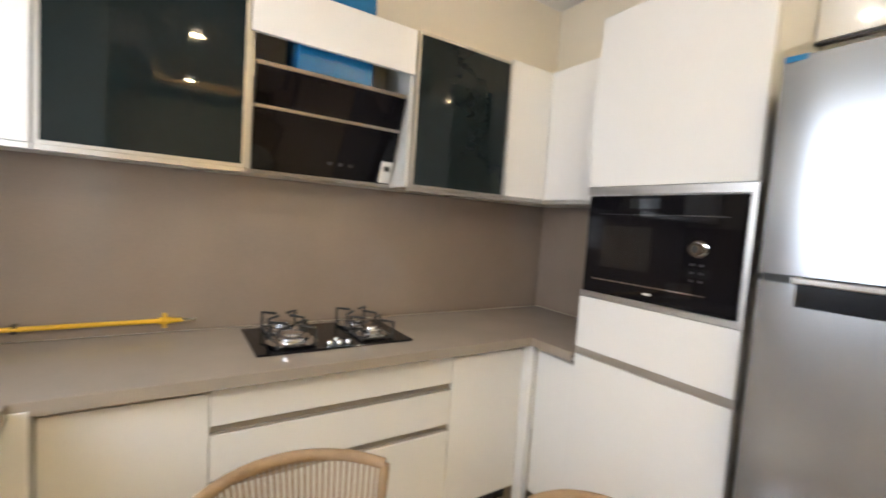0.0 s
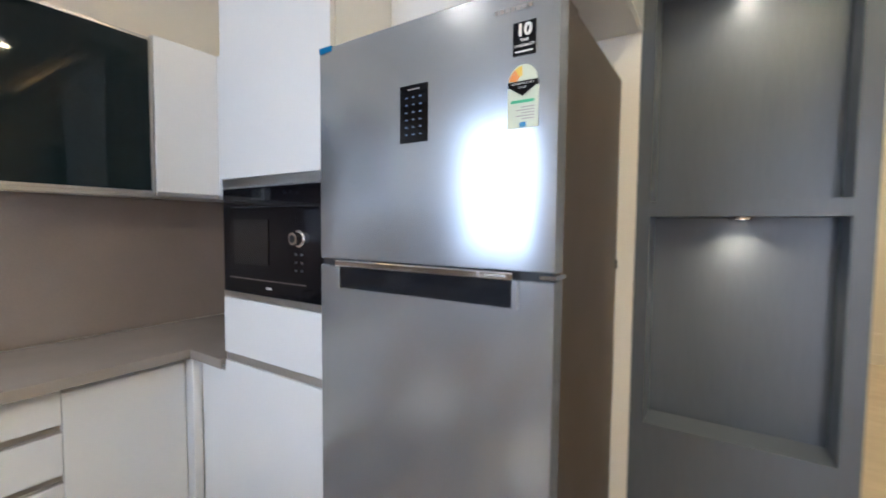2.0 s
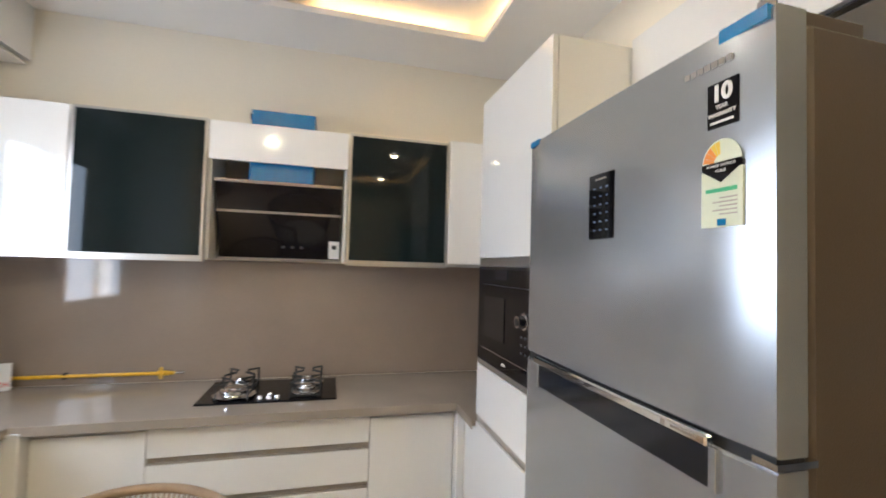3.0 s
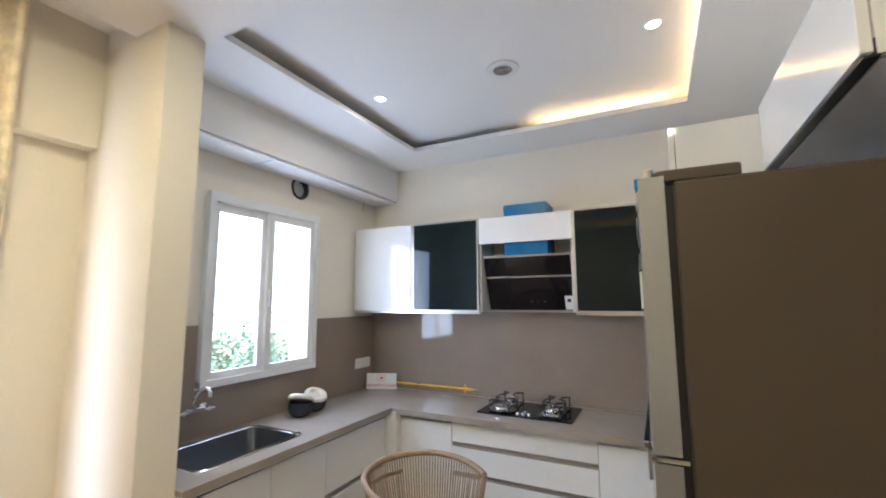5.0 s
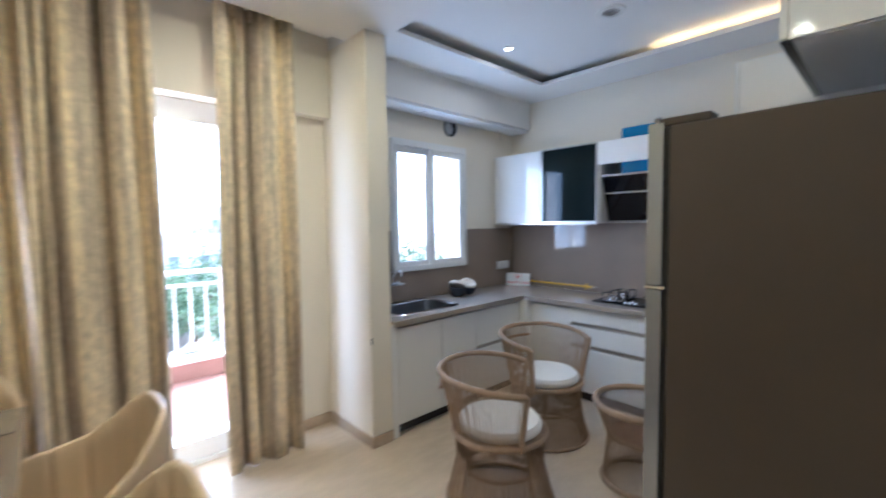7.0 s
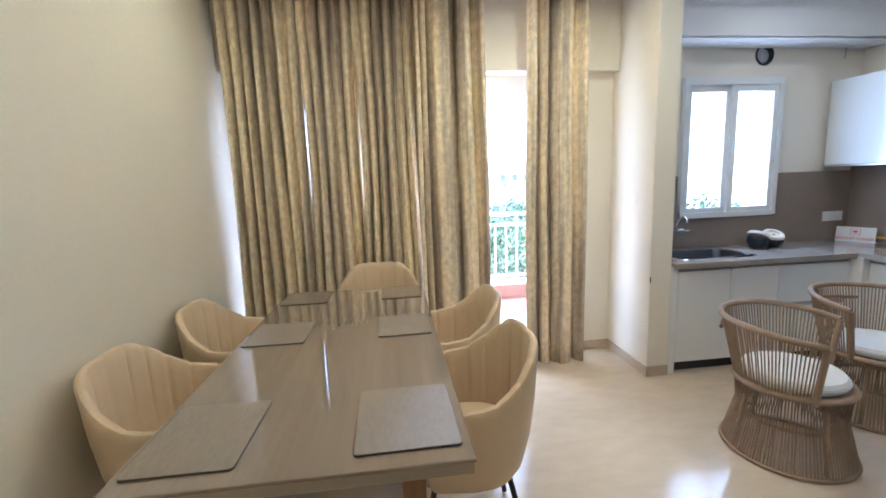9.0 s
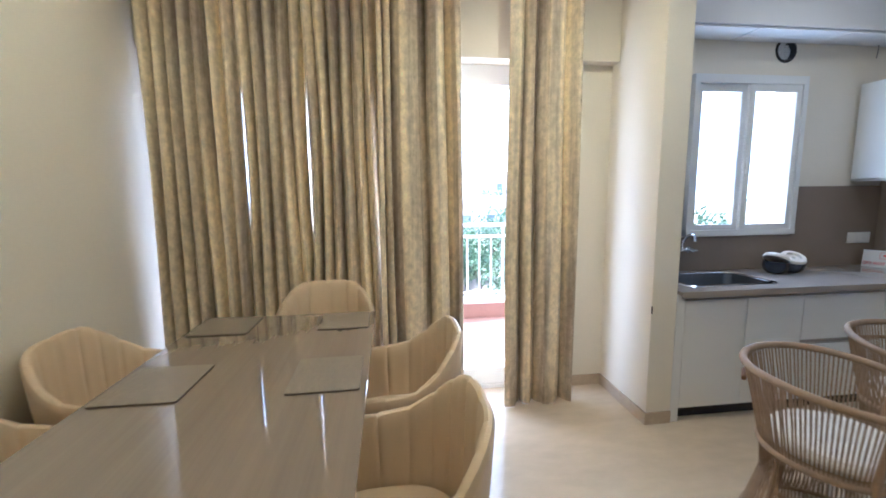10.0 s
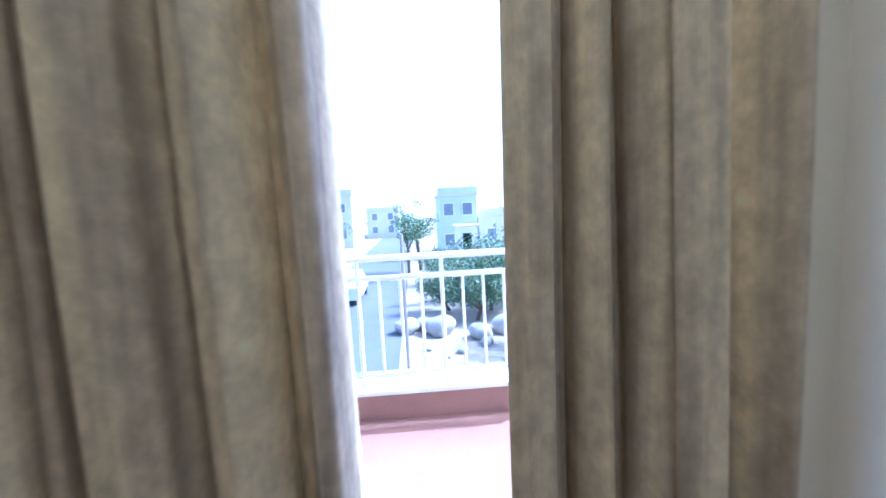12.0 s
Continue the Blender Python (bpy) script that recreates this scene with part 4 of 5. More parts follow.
# ---- grey display pillar ----
def pillar():
    ob = tagged(thing("display_pillar", (3.35, 0.045, 0), "slate-grey laminate pillar with two lit niches", "pillar"))
    a, b, c, d, X, D, E = -0.258, 0.349, -0.207, 0.304, 3.205, 3.34, 3.5
    part("back_panel", boxes((D, E, a, b, 0, CZ)), M_PILLAR, ob)
    part("stile", boxes((X, D, a, c, 0, CZ)), M_PILLAR, ob)
    part("stile", boxes((X, D, d, b, 0, CZ)), M_PILLAR, ob)
    part("lower_panel", boxes((X, D, c, d, 0, 0.745)), M_PILLAR, ob)
    part("upper_panel", boxes((X, D, c, d, 2.245, CZ)), M_PILLAR, ob)
    part("shelf", boxes((X + 0.002, D, c, d, 1.471, 1.523)), M_PILLAR, ob)
    for z in (2.245, 1.471):
        l = thing("niche_light", (3.27, 0.048, z - 0.01), "small round warm niche spotlight", "light", "niche spotlights")
        part("ring", lathe(bmesh.new(), [(0.024, 0), (0.034, 0), (0.034, -0.01), (0.024, -0.01)], (3.27, 0.048, z), 24, True), M_CHROME, l)
        part("diffuser", lathe(bmesh.new(), [(0, -0.004), (0.024, -0.004), (0.024, -0.007), (0, -0.007)], (3.27, 0.048, z), 24), M_LAMP, l)
        area_lamp("niche_glow", (3.27, 0.048, z - 0.014), (3.29, 0.048, 0), 0.04, 0.04, 0.125, (1.0, 0.80, 0.50), "DISK", 120)


pillar()


# ---- ceiling fixtures ----
def downlight(x, y, z, r=0.044):
    l = thing("downlight", (x, y, z), "round recessed warm ceiling downlight, switched on", "light", "ceiling downlights")
    part("ring", lathe(bmesh.new(), [(r * 0.72, 0.0), (r, 0.0), (r, -0.004), (r * 0.8, -0.009), (r * 0.72, -0.006)], (x, y, z), 28, True), M_WHITEPL, l, smooth=True)
    part("diffuser", lathe(bmesh.new(), [(0, 0.0), (r * 0.72, 0.0), (r * 0.72, -0.004), (0, -0.005)], (x, y, z), 28), M_LAMP, l)


for lx, ly in LAMPS:
    downlight(lx, ly, TZ)
# includes the two added fill fittings hidden behind the pillar
for lx, ly in LIVING_LAMPS_AND_FILL:
    downlight(lx, ly, LZ, 0.07)

sd = thing("ceiling_vent", (1.755, 1.52, TZ), "round white ceiling speaker grille", "vent")
part("frame", lathe(bmesh.new(), [(0.055, 0), (0.092, 0), (0.088, -0.010), (0.055, -0.013)], (1.755, 1.52, TZ), 32, True), M_WHITEPL, sd, smooth=True)
for r_ in (0.046, 0.030, 0.014):
    part("louvre", lathe(bmesh.new(), [(r_ - 0.006, -0.002), (r_ + 0.004, -0.006), (r_ + 0.004, -0.010), (r_ - 0.006, -0.006)], (1.755, 1.52, TZ), 28, True), M_GOLA, sd)


def exhaust():
    y, z = 1.69, 2.525
    ob = thing("exhaust_vent", (WX, y, z), "round dark-ringed louvred exhaust vent on wall", "vent")
    sleeve = bmesh.new()
    rings = []
    for x, r in ((-0.195, 0.0762), (WX + 0.001, 0.0762), (WX + 0.001, 0.088), (WX + 0.008, 0.086), (WX + 0.010, 0.074), (WX, 0.0735), (-0.195, 0.0735)):
        rings.append([sleeve.verts.new((x, y + r * math.cos(math.pi * k / 20), z + r * math.sin(math.pi * k / 20))) for k in range(40)])
    for p_, q_ in zip(rings, rings[1:]):
        for k in range(40):
            sleeve.faces.new((p_[k], p_[(k + 1) % 40], q_[(k + 1) % 40], q_[k]))
    part("sleeve", sleeve, M_BLACKMET, ob, "dark round sleeve through the wall", smooth=True)
    for k in range(8):
        zz = z - 0.0595 + 0.017 * k
        h = math.sqrt(0.0725 ** 2 - (abs(zz - z) + 0.006) ** 2)
        part("slat", boxes((-0.004, 0.008, y - h, y + h, zz - 0.0055, zz + 0.0055)), M_WHITEPL, ob, "white louvre slat")
    part("bar", boxes((0.009, 0.016, y - 0.005, y + 0.005, z - 0.071, z + 0.071)), M_WHITEPL, ob)


exhaust()
w = thing("loose_wire", (0.06, 2.55, 2.5), "short grey cable end hanging from the beam", "cable")
part("wire", tube(bmesh.new(), [(0.08, 2.42, 2.594), (0.085, 2.43, 2.56), (0.09, 2.42, 2.52), (0.08, 2.425, 2.48)], 0.004, 6), M_GOLA, w, smooth=True)
for k in range(3):
    bp_ = boxes((WX + 0.014, 0.285, 0.515 + 0.717 * k, 1.222 + 0.717 * k, 2.578, 2.588))
    for v_ in bp_.verts:
        v_.co.z -= 0.010 * max(0, k - 1) * (v_.co.y > 2) + 0.004 * (k == 1) * (v_.co.x < 0.1)
    structure("trim_beam_panel", bp_, M_CEIL, "white panel under the boxed beam", "trim")


# ---- worktop things ----
def hob():
    ob = thing("gas_hob", (1.605, 2.4, 0.871), "black glass four-burner gas hob with iron grates", "hob")
    x0, x1, y0, y1 = 1.290, 1.938, 2.185, 2.575
    z = 0.889
    part("glass_top", boxes((x0, x1, y0, y1, 0.8805, z, 0.002)), M_BLACK, ob)
    for bx, by, r in ((1.443, 2.297, 0.066), (1.443, 2.487, 0.048), (1.785, 2.487, 0.056), (1.785, 2.297, 0.046)):
        b = part("burner", lathe(bmesh.new(), [(0, 0.003), (r * 1.45, 0.003), (r * 1.5, 0.006), (r * 1.35, 0.012), (r, 0.014), (r, 0.030), (r * 0.9, 0.034), (0, 0.034)], (bx, by, z + 0.004), 32), M_CHROME, ob, "polished steel burner", smooth=True)
        part("burner_cap", lathe(bmesh.new(), [(0, 0.046), (r * 0.55, 0.046), (r * 0.62, 0.042), (r * 0.62, 0.035), (0, 0.035)], (bx, by, z), 28), M_CHROME, b, smooth=True)
        g = bmesh.new()
        s = 0.088
        for q in range(4):
            a = math.pi / 4 + q * math.pi / 2
            dx, dy = math.cos(a), math.sin(a)
            tube(g, [(bx + dx * s * 1.15, by + dy * s * 1.15, z + 0.002), (bx + dx * s * 1.15, by + dy * s * 1.15, z + 0.074), (bx + dx * 0.034, by + dy * 0.034, z + 0.076)], 0.0065, 6)
        tube(g, [(bx + s * 1.15 * math.cos(math.pi / 4 + q * math.pi / 2), by + s * 1.15 * math.sin(math.pi / 4 + q * math.pi / 2), z + 0.008) for q in range(4)], 0.005, 6, True)
        part("pan_support", g, M_BLACKMET, ob, "black cast iron pan support")
    for kx, ky in ((1.573, 2.222), (1.613, 2.222), (1.653, 2.222), (1.613, 2.262)):
        part("knob", lathe(bmesh.new(), [(0, 0.018), (0.010, 0.018), (0.0125, 0.015), (0.0135, 0.0), (0, 0)], (kx, ky, z), 20), M_CHROME, ob, smooth=True)


hob()

gp = thing("gas_pipe", (0.7, 2.64, 0.93), "yellow gas pipe along the splashback with valve", "pipe")
part("pipe", tube(bmesh.new(), [(0.30, 2.638, 0.93), (0.6, 2.638, 0.931), (1.07, 2.638, 0.932)], 0.0095, 12), M_YELLOW, gp, smooth=True)
part("valve_body", cyl(bmesh.new(), (0.985, 2.638, 0.932), 0.014, 0.05, "x", 16), M_YELLOW, gp)
part("valve_lever", boxes((1.00, 1.014, 2.618, 2.626, 0.905, 0.968, 0.002)), M_YELLOW, gp)
part("nozzle", cyl(bmesh.new(), (1.07, 2.638, 0.932), 0.007, 0.045, "x", 12), M_CHROME, gp)
part("clip", boxes((0.55, 0.562, 2.63, 2.654, 0.915, 0.948)), M_BLACKMET, gp)


def sign():
    ob = thing("notice_sign", (0.0, 0.0, 0.0), "white tent-card sign with red lettering", "sign")
    part("card", boxes((-0.135, 0.135, 0.0, 0.006, 0.0, 0.135), (-0.135, 0.135, 0.05, 0.055, 0.0, 0.01)), M_WHITEPL, ob)
    part("strut", boxes((-0.02, 0.02, 0.006, 0.055, 0.0, 0.005)), M_WHITEPL, ob)
    letters("DO NOT TOUCH", 0.032, M_RED, ob, (0, -0.001, 0.030), (90, 0, 0), bold=0.0006)
    part("pictogram", boxes((-0.035, 0.035, -0.0012, 0.0, 0.068, 0.071), (-0.035, 0.035, -0.0012, 0.0, 0.117, 0.120), (-0.035, -0.032, -0.0012, 0.0, 0.071, 0.117), (0.032, 0.035, -0.0012, 0.0, 0.071, 0.117), (-0.015, 0.015, -0.0012, 0.0, 0.085, 0.103)), M_RED, ob)
    ob.matrix_world = pose(0.225, 2.545, 0.8805, -6, 0, 22)


sign()


def jar(x, y, r, h, tilt, az):
    ob = thing("lidded_bowl", (0, 0, 0), "dark blue-black bowl with tilted cream lid", "bowl", "bowls by the window")
    dark = MATS.get("dark_glazed_bowl") or mat("dark_glazed_bowl", (0.015, 0.018, 0.028), 0.25, vary=0.2)
    cream = MATS.get("cream_ceramic_lid") or mat("cream_ceramic_lid", (0.68, 0.60, 0.50), 0.4, vary=0.06)
    part("bowl", lathe(bmesh.new(), [(0, 0), (r * 0.62, 0), (r * 0.9, h * 0.25), (r, h * 0.6), (r * 0.95, h), (r * 0.88, h), (r * 0.86, h * 0.3), (0, h * 0.1)], n=32), dark, ob, smooth=True)
    bm = lathe(bmesh.new(), [(0, 0.012), (r * 0.55, 0.012), (r * 0.62, 0.03), (r * 0.95, 0.028), (r * 1.04, 0.012), (r * 1.0, 0.0), (0, 0.0)], n=32)
    lathe(bm, [(0, 0.03), (0.012, 0.03), (0.014, 0.013), (0, 0.013)], n=16)
    bmesh.ops.transform(bm, matrix=Matrix.Translation((0, 0, h * 1.08)) @ Euler((0, radians(tilt), radians(az))).to_matrix().to_4x4(), verts=bm.verts)
    part("lid", bm, cream, ob, "cream ceramic lid", smooth=True)
    ob.matrix_world = pose(x, y, 0.8805)


jar(0.24, 1.575, 0.083, 0.092, 28, 112)
jar(0.22, 1.735, 0.080, 0.088, 26, -10)

sw = thing("wall_socket", (0.055, 2.41, 1.08), "white double socket plate on splashback", "socket")
part("plate", boxes((0.0552, 0.063, 2.385, 2.595, 1.062, 1.150, 0.003)), M_WHITEPL, sw)
for k in range(3):
    part("module", boxes((0.063, 0.066, 2.40 + 0.062 * k, 2.455 + 0.062 * k, 1.078, 1.134, 0.001)), M_WHITEPL, sw)
sp = thing("blank_plate", (0.345, 0.33, 1.36), "cream blank socket plate on the pier", "socket")
part("plate", boxes((0.268, 0.425, 0.3290, 0.3318, 1.332, 1.402, 0.001)), M_WALL, sp)
for k in range(2):
    part("module", boxes((0.282 + 0.067 * k, 0.344 + 0.067 * k, 0.3282, 0.3289, 1.344, 1.390, 0.0002)), M_WALL, sp)
solid("wall_chip", boxes((0.6305, 0.6335, 0.3295, 0.338, 0.74, 0.785)), M_BLACKMET, "small dark chip on the pier edge", "mark")


# ---- dining set ----
def dining_table():
    ob = thing("dining_table", (1.59, -1.82, 0), "long dining table with glossy striped beige top", "table")
    x0, x1, y0, y1, z = 0.625, 2.54, -2.285, -1.372, 0.834
    part("tabletop", boxes((x0, x1, y0, y1, z - 0.012, z, 0.002)), M_TABLE, ob, "glossy striped beige tabletop")
    part("edge_band", boxes((x0 + 0.004, x1 - 0.004, y0 + 0.004, y1 - 0.004, z - 0.045, z - 0.0125, 0.002)), mat("beige_table_edge", (0.34, 0.28, 0.22), 0.3, vary=0.08), ob)
    part("apron", boxes((x0 + 0.12, x1 - 0.12, y0 + 0.12, y0 + 0.145, z - 0.12, z - 0.046), (x0 + 0.12, x1 - 0.12, y1 - 0.145, y1 - 0.12, z - 0.12, z - 0.046),
                        (x0 + 0.12, x0 + 0.145, y0 + 0.145, y1 - 0.145, z - 0.12, z - 0.046), (x1 - 0.145, x1 - 0.12, y0 + 0.145, y1 - 0.145, z - 0.12, z - 0.046)), M_WOODLEG, ob)
    for lx in (x0 + 0.16, x1 - 0.16):
        for ly in (y0 + 0.16, y1 - 0.16):
            bm = bmesh.new()
            t, b = 0.036, 0.022
            vs = [bm.verts.new((lx + sx * w, ly + sy * w, zz)) for w, zz in ((b, 0.0), (t, z - 0.0465)) for sx, sy in ((-1, -1), (1, -1), (1, 1), (-1, 1))]
            for f in ((3, 2, 1, 0), (4, 5, 6, 7), (0, 1, 5, 4), (1, 2, 6, 5), (2, 3, 7, 6), (3, 0, 4, 7)):
                bm.faces.new([vs[i] for i in f])
            part("leg", bm, M_WOODLEG, ob)


dining_table()


def placemat(x0, x1, y0, y1, turn=0.0):
    z = 0.8345
    ob = thing("placemat", ((x0 + x1) / 2, (y0 + y1) / 2, z), "stiff pearly beige placemat on the table", "placemat", "placemats on the table")
    bm = bmesh.new()
    hx, hy, c = (x1 - x0) / 2, (y1 - y0) / 2, 0.014
    ring = []
    for sx, sy, a0 in ((1, 1, 0), (-1, 1, 90), (-1, -1, 180), (1, -1, 270)):
        for k in range(5):
            a = radians(a0 + 22.5 * k)
            ring.append((sx * (hx - c) + c * math.cos(a), sy * (hy - c) + c * math.sin(a)))
    lo = [bm.verts.new((x, y, 0.0005)) for x, y in ring]
    hi = [bm.verts.new((x, y, 0.006)) for x, y in ring]
    n = len(ring)
    for i in range(n):
        bm.faces.new((lo[i], lo[(i + 1) % n], hi[(i + 1) % n], hi[i]))
    bm.faces.new(lo[::-1])
    bm.faces.new(hi)
    BASE[ob.name] = Vector((0, 0, 0))
    part("mat", bm, M_MAT, ob)
    eb = bmesh.new()
    loops = []
    for grow, zz in ((0.0003, 0.0006), (0.0016, 0.0006), (0.0016, 0.0052), (0.0003, 0.0052)):
        loops.append([eb.verts.new((x * (1 + grow / hx), y * (1 + grow / hy), zz)) for x, y in ring])
    for p_, q_ in zip(loops, loops[1:] + loops[:1]):
        for i in range(n):
            eb.faces.new((p_[i], p_[(i + 1) % n], q_[(i + 1) % n], q_[i]))
    part("edge_band", eb, M_MATEDGE, ob, "dark brown cut edge")
    ob.rotation_euler = (0, 0, radians(turn))


for mx0, mx1 in ((0.64, 0.925), (1.30, 1.605), (2.13, 2.48)):
    placemat(mx0, mx1, -1.69 if mx0 > 2 else -1.65, -1.40, 0.8)
    placemat(mx0, mx1, -2.262, -1.985, -0.8)


def dining_chair():
    """A tub chair that faces +y, its seat's middle over the origin."""
    ob = thing("dining_chair", (0, 0, 0), "cream leatherette tub dining chair pushed to the table", "chair", "chairs round the table")
    N = 156

    def ring(phi, scale):
        c, s = math.cos(phi), math.sin(phi)
        e = 0.78
        x = 0.298 * scale * math.copysign(abs(s) ** e, s)
        y = -0.282 * scale * math.copysign(abs(c) ** e, c)
        if abs(phi) > math.pi / 2:
            y = 0.20 * scale * (abs(phi) - math.pi / 2) / radians(42)
            x = math.copysign(0.298 * scale - 0.02 * (abs(phi) - math.pi / 2), s)
        return x, y

    def top(phi):
        a = abs(math.degrees(phi))
        t = min(1, max(0, (a - 18) / 78))
        t = t * t * (3 - 2 * t)
        return 0.925 - 0.185 * t - 0.02 * min(1, max(0, (a - 98) / 34))
    bm = bmesh.new()
    rows = []
    lim = radians(132)
    # rounded rim; channel seams run up the inside and over the top
    for i in range(N + 1):
        phi = -lim + 2 * lim * i / N
        h = top(phi)
        seam = (1 - abs(math.sin(phi * 9))) ** 3 if abs(phi) < radians(110) else 0.0

        def up(f):
            return 0.36 + (h - 0.36) * f
        prof = [(0.70, 0.36), (0.82, up(0.12)), (0.925, up(0.36)), (0.985, up(0.64)), (1.02, h - 0.046), (1.028 - 0.012 * seam, h - 0.022), (1.005 - 0.006 * seam, h - 0.005 - 0.006 * seam), (0.965, h - 0.009 * seam),
                (0.925, h - 0.006 - 0.010 * seam), (0.893 + 0.020 * seam, h - 0.028 - 0.006 * seam), (0.875 + 0.034 * seam, h - 0.07), (0.845 + 0.036 * seam, up(0.52)), (0.815 + 0.024 * seam, up(0.30)), (0.79, 0.46)]
        line = []
        for sc, z in prof:
            x, y = ring(phi, sc)
            line.append(bm.verts.new((x, y, z)))
        rows.append(line)
    for a, b in zip(rows, rows[1:]):
        for k in range(len(a) - 1):
            bm.faces.new((a[k], b[k], b[k + 1], a[k + 1]))
    for line in (rows[0], rows[-1]):
        bm.faces.new(line)
    part("shell", bm, M_CREAM, ob, smooth=True)
    sb = bmesh.new()
    M = 40
    prof = [(0.0, 0.36), (0.72, 0.36), (0.80, 0.40), (0.83, 0.455), (0.80, 0.495), (0.66, 0.51), (0.0, 0.515)]
    lines = []
    for sc, z in prof:
        if sc == 0:
            lines.append([sb.verts.new((0, 0, z))])
            continue
        row = []
        for k in range(M):
            a = 2 * math.pi * k / M
            ca, sa = math.cos(a), math.sin(a)
            row.append(sb.verts.new((0.28 * sc * math.copysign(abs(sa) ** 0.75, sa), 0.275 * sc * math.copysign(abs(ca) ** 0.75, ca) * (1.12 if ca > 0 else 1.0), z)))
        lines.append(row)
    for a, b in zip(lines, lines[1:]):
        for k in range(M):
            j = (k + 1) % M
            if len(a) == 1:
                sb.faces.new((a[0], b[j], b[k]))
            elif len(b) == 1:
                sb.faces.new((a[k], a[j], b[0]))
            else:
                sb.faces.new((a[k], a[j], b[j], b[k]))
    part("seat", sb, M_CREAM, ob, smooth=True)
    for sx in (-1, 1):
        for sy in (-1, 1):
            leg = bmesh.new()
            tube(leg, [(sx * 0.15, sy * 0.15, 0.36), (sx * 0.19, sy * 0.19, 0.18), (sx * 0.225, sy * 0.225, 0.0)], 0.012, 10)
            part("leg", leg, M_DARKLEG, ob, "dark tapered metal leg", smooth=True)
    return ob


CHAIRS = [(1.87, -1.295, 180), (1.20, -1.265, 180), (1.80, -2.43, 4), (1.10, -2.43, 2)]
first_chair = dining_chair()
for cx, cy, ca in CHAIRS:
    copy_thing(first_chair, pose(cx, cy, 0, 0, 0, ca))
first_chair.matrix_world = pose(0.53, -1.68, 0, 0, 0, -90) @ Matrix.Diagonal((1, 1, 1.03, 1))


# ---- rattan set ----
def rattan_chair():
    """A barrel chair that opens towards +x."""
    ob = thing("rattan_chair", (0, 0, 0), "natural rattan barrel chair with round white cushion", "chair", "rattan chairs by the kitchen")
    lim = radians(118)
    rim = []
    for i in range(49):
        a = -lim + 2 * lim * i / 48
        b = math.pi + a
        k = abs(a) / lim
        r = 0.335 - 0.012 * k * k
        z = 0.748 - 0.045 * max(0, (k - 0.35) / 0.65) ** 1.6
        rim.append(Vector((r * math.cos(b) * 1.02, r * math.sin(b), z)))
    top = part("top_rail", tube(bmesh.new(), rim, 0.0165, 10), M_RATTAN, ob, "bound rattan top rail", smooth=True)

    def circle(r, z, n=48):
        return [(r * math.cos(2 * math.pi * k / n), r * math.sin(2 * math.pi * k / n), z) for k in range(n)]
    part("seat_ring", tube(bmesh.new(), circle(0.258, 0.405), 0.017, 10, True), M_RATTAN, ob, smooth=True)
    part("base_ring", tube(bmesh.new(), circle(0.302, 0.012), 0.011, 10, True), M_RATTAN, ob, smooth=True)
    part("inner_ring", tube(bmesh.new(), circle(0.225, 0.21), 0.009, 8, True), M_RATTAN, ob, smooth=True)
    for end in (rim[0], rim[-1]):
        b = math.atan2(end.y, end.x)
        part("arm_post", tube(bmesh.new(), [end, end.lerp(Vector((0.262 * math.cos(b), 0.262 * math.sin(b), 0.40)), 0.5) , (0.262 * math.cos(b), 0.262 * math.sin(b), 0.39)], 0.0155, 10), M_RATTAN, ob, smooth=True)
    wv = bmesh.new()
    rnd = random.Random(5)
    for i in range(80):
        k = (i + 0.5) / 80
        p = rim[min(47, int(k * 48))].lerp(rim[min(48, int(k * 48) + 1)], k * 48 % 1)
        b = math.atan2(p.y, p.x)
        q = Vector((0.262 * math.cos(b), 0.262 * math.sin(b), 0.41))
        m = p.lerp(q, 0.5) + Vector((math.cos(b), math.sin(b), 0)) * rnd.uniform(-0.006, 0.004)
        tube(wv, [p, m, q], 0.0038, 5)
    tagged(part("back_weave", wv, M_RATTAN, ob, "close upright rattan cords"), kind="stuff")
    wv = bmesh.new()
    for i in range(116):
        b = 2 * math.pi * i / 116 + rnd.uniform(-0.006, 0.006)
        d = Vector((math.cos(b), math.sin(b), 0))
        tube(wv, [d * 0.258 + Vector((0, 0, 0.40)), d * (0.243 + rnd.uniform(-0.003, 0.003)) + Vector((0, 0, 0.24)), d * 0.302 + Vector((0, 0, 0.012))], 0.0038, 5)
    tagged(part("base_weave", wv, M_RATTAN, ob, "close upright rattan cords"), kind="stuff")
    for q in range(4):
        b = math.pi / 4 + q * math.pi / 2
        part("leg", tube(bmesh.new(), [(0.225 * math.cos(b), 0.225 * math.sin(b), 0.40), (0.275 * math.cos(b), 0.275 * math.sin(b), 0.02)], 0.011, 8), M_RATTAN, ob, smooth=True)
    part("brace", tube(bmesh.new(), [rim[20] * 0.985 + Vector((0, 0, -0.075)), rim[24] * 0.985 + Vector((0, 0, -0.075)), rim[28] * 0.985 + Vector((0, 0, -0.075))], 0.011, 8), M_WOODLEG, top, "dark wooden brace")
    part("seat_deck", lathe(bmesh.new(), [(0, 0.40), (0.245, 0.40), (0.245, 0.412), (0, 0.412)], n=32), M_RATTAN, ob)
    cu = part("cushion", lathe(bmesh.new(), [(0, 0.413), (0.215, 0.413), (0.236, 0.428), (0.238, 0.455), (0.222, 0.474), (0.14, 0.482), (0, 0.484)], n=40), M_CUSH, ob, "round white canvas cushion", smooth=True)
    part("cushion_piping", tube(bmesh.new(), circle(0.2385, 0.446), 0.0035, 6, True), M_CUSH, cu, smooth=True)
    return ob


rc = rattan_chair()
copy_thing(rc, pose(1.34, 1.40, 0, 0, 0, -14))
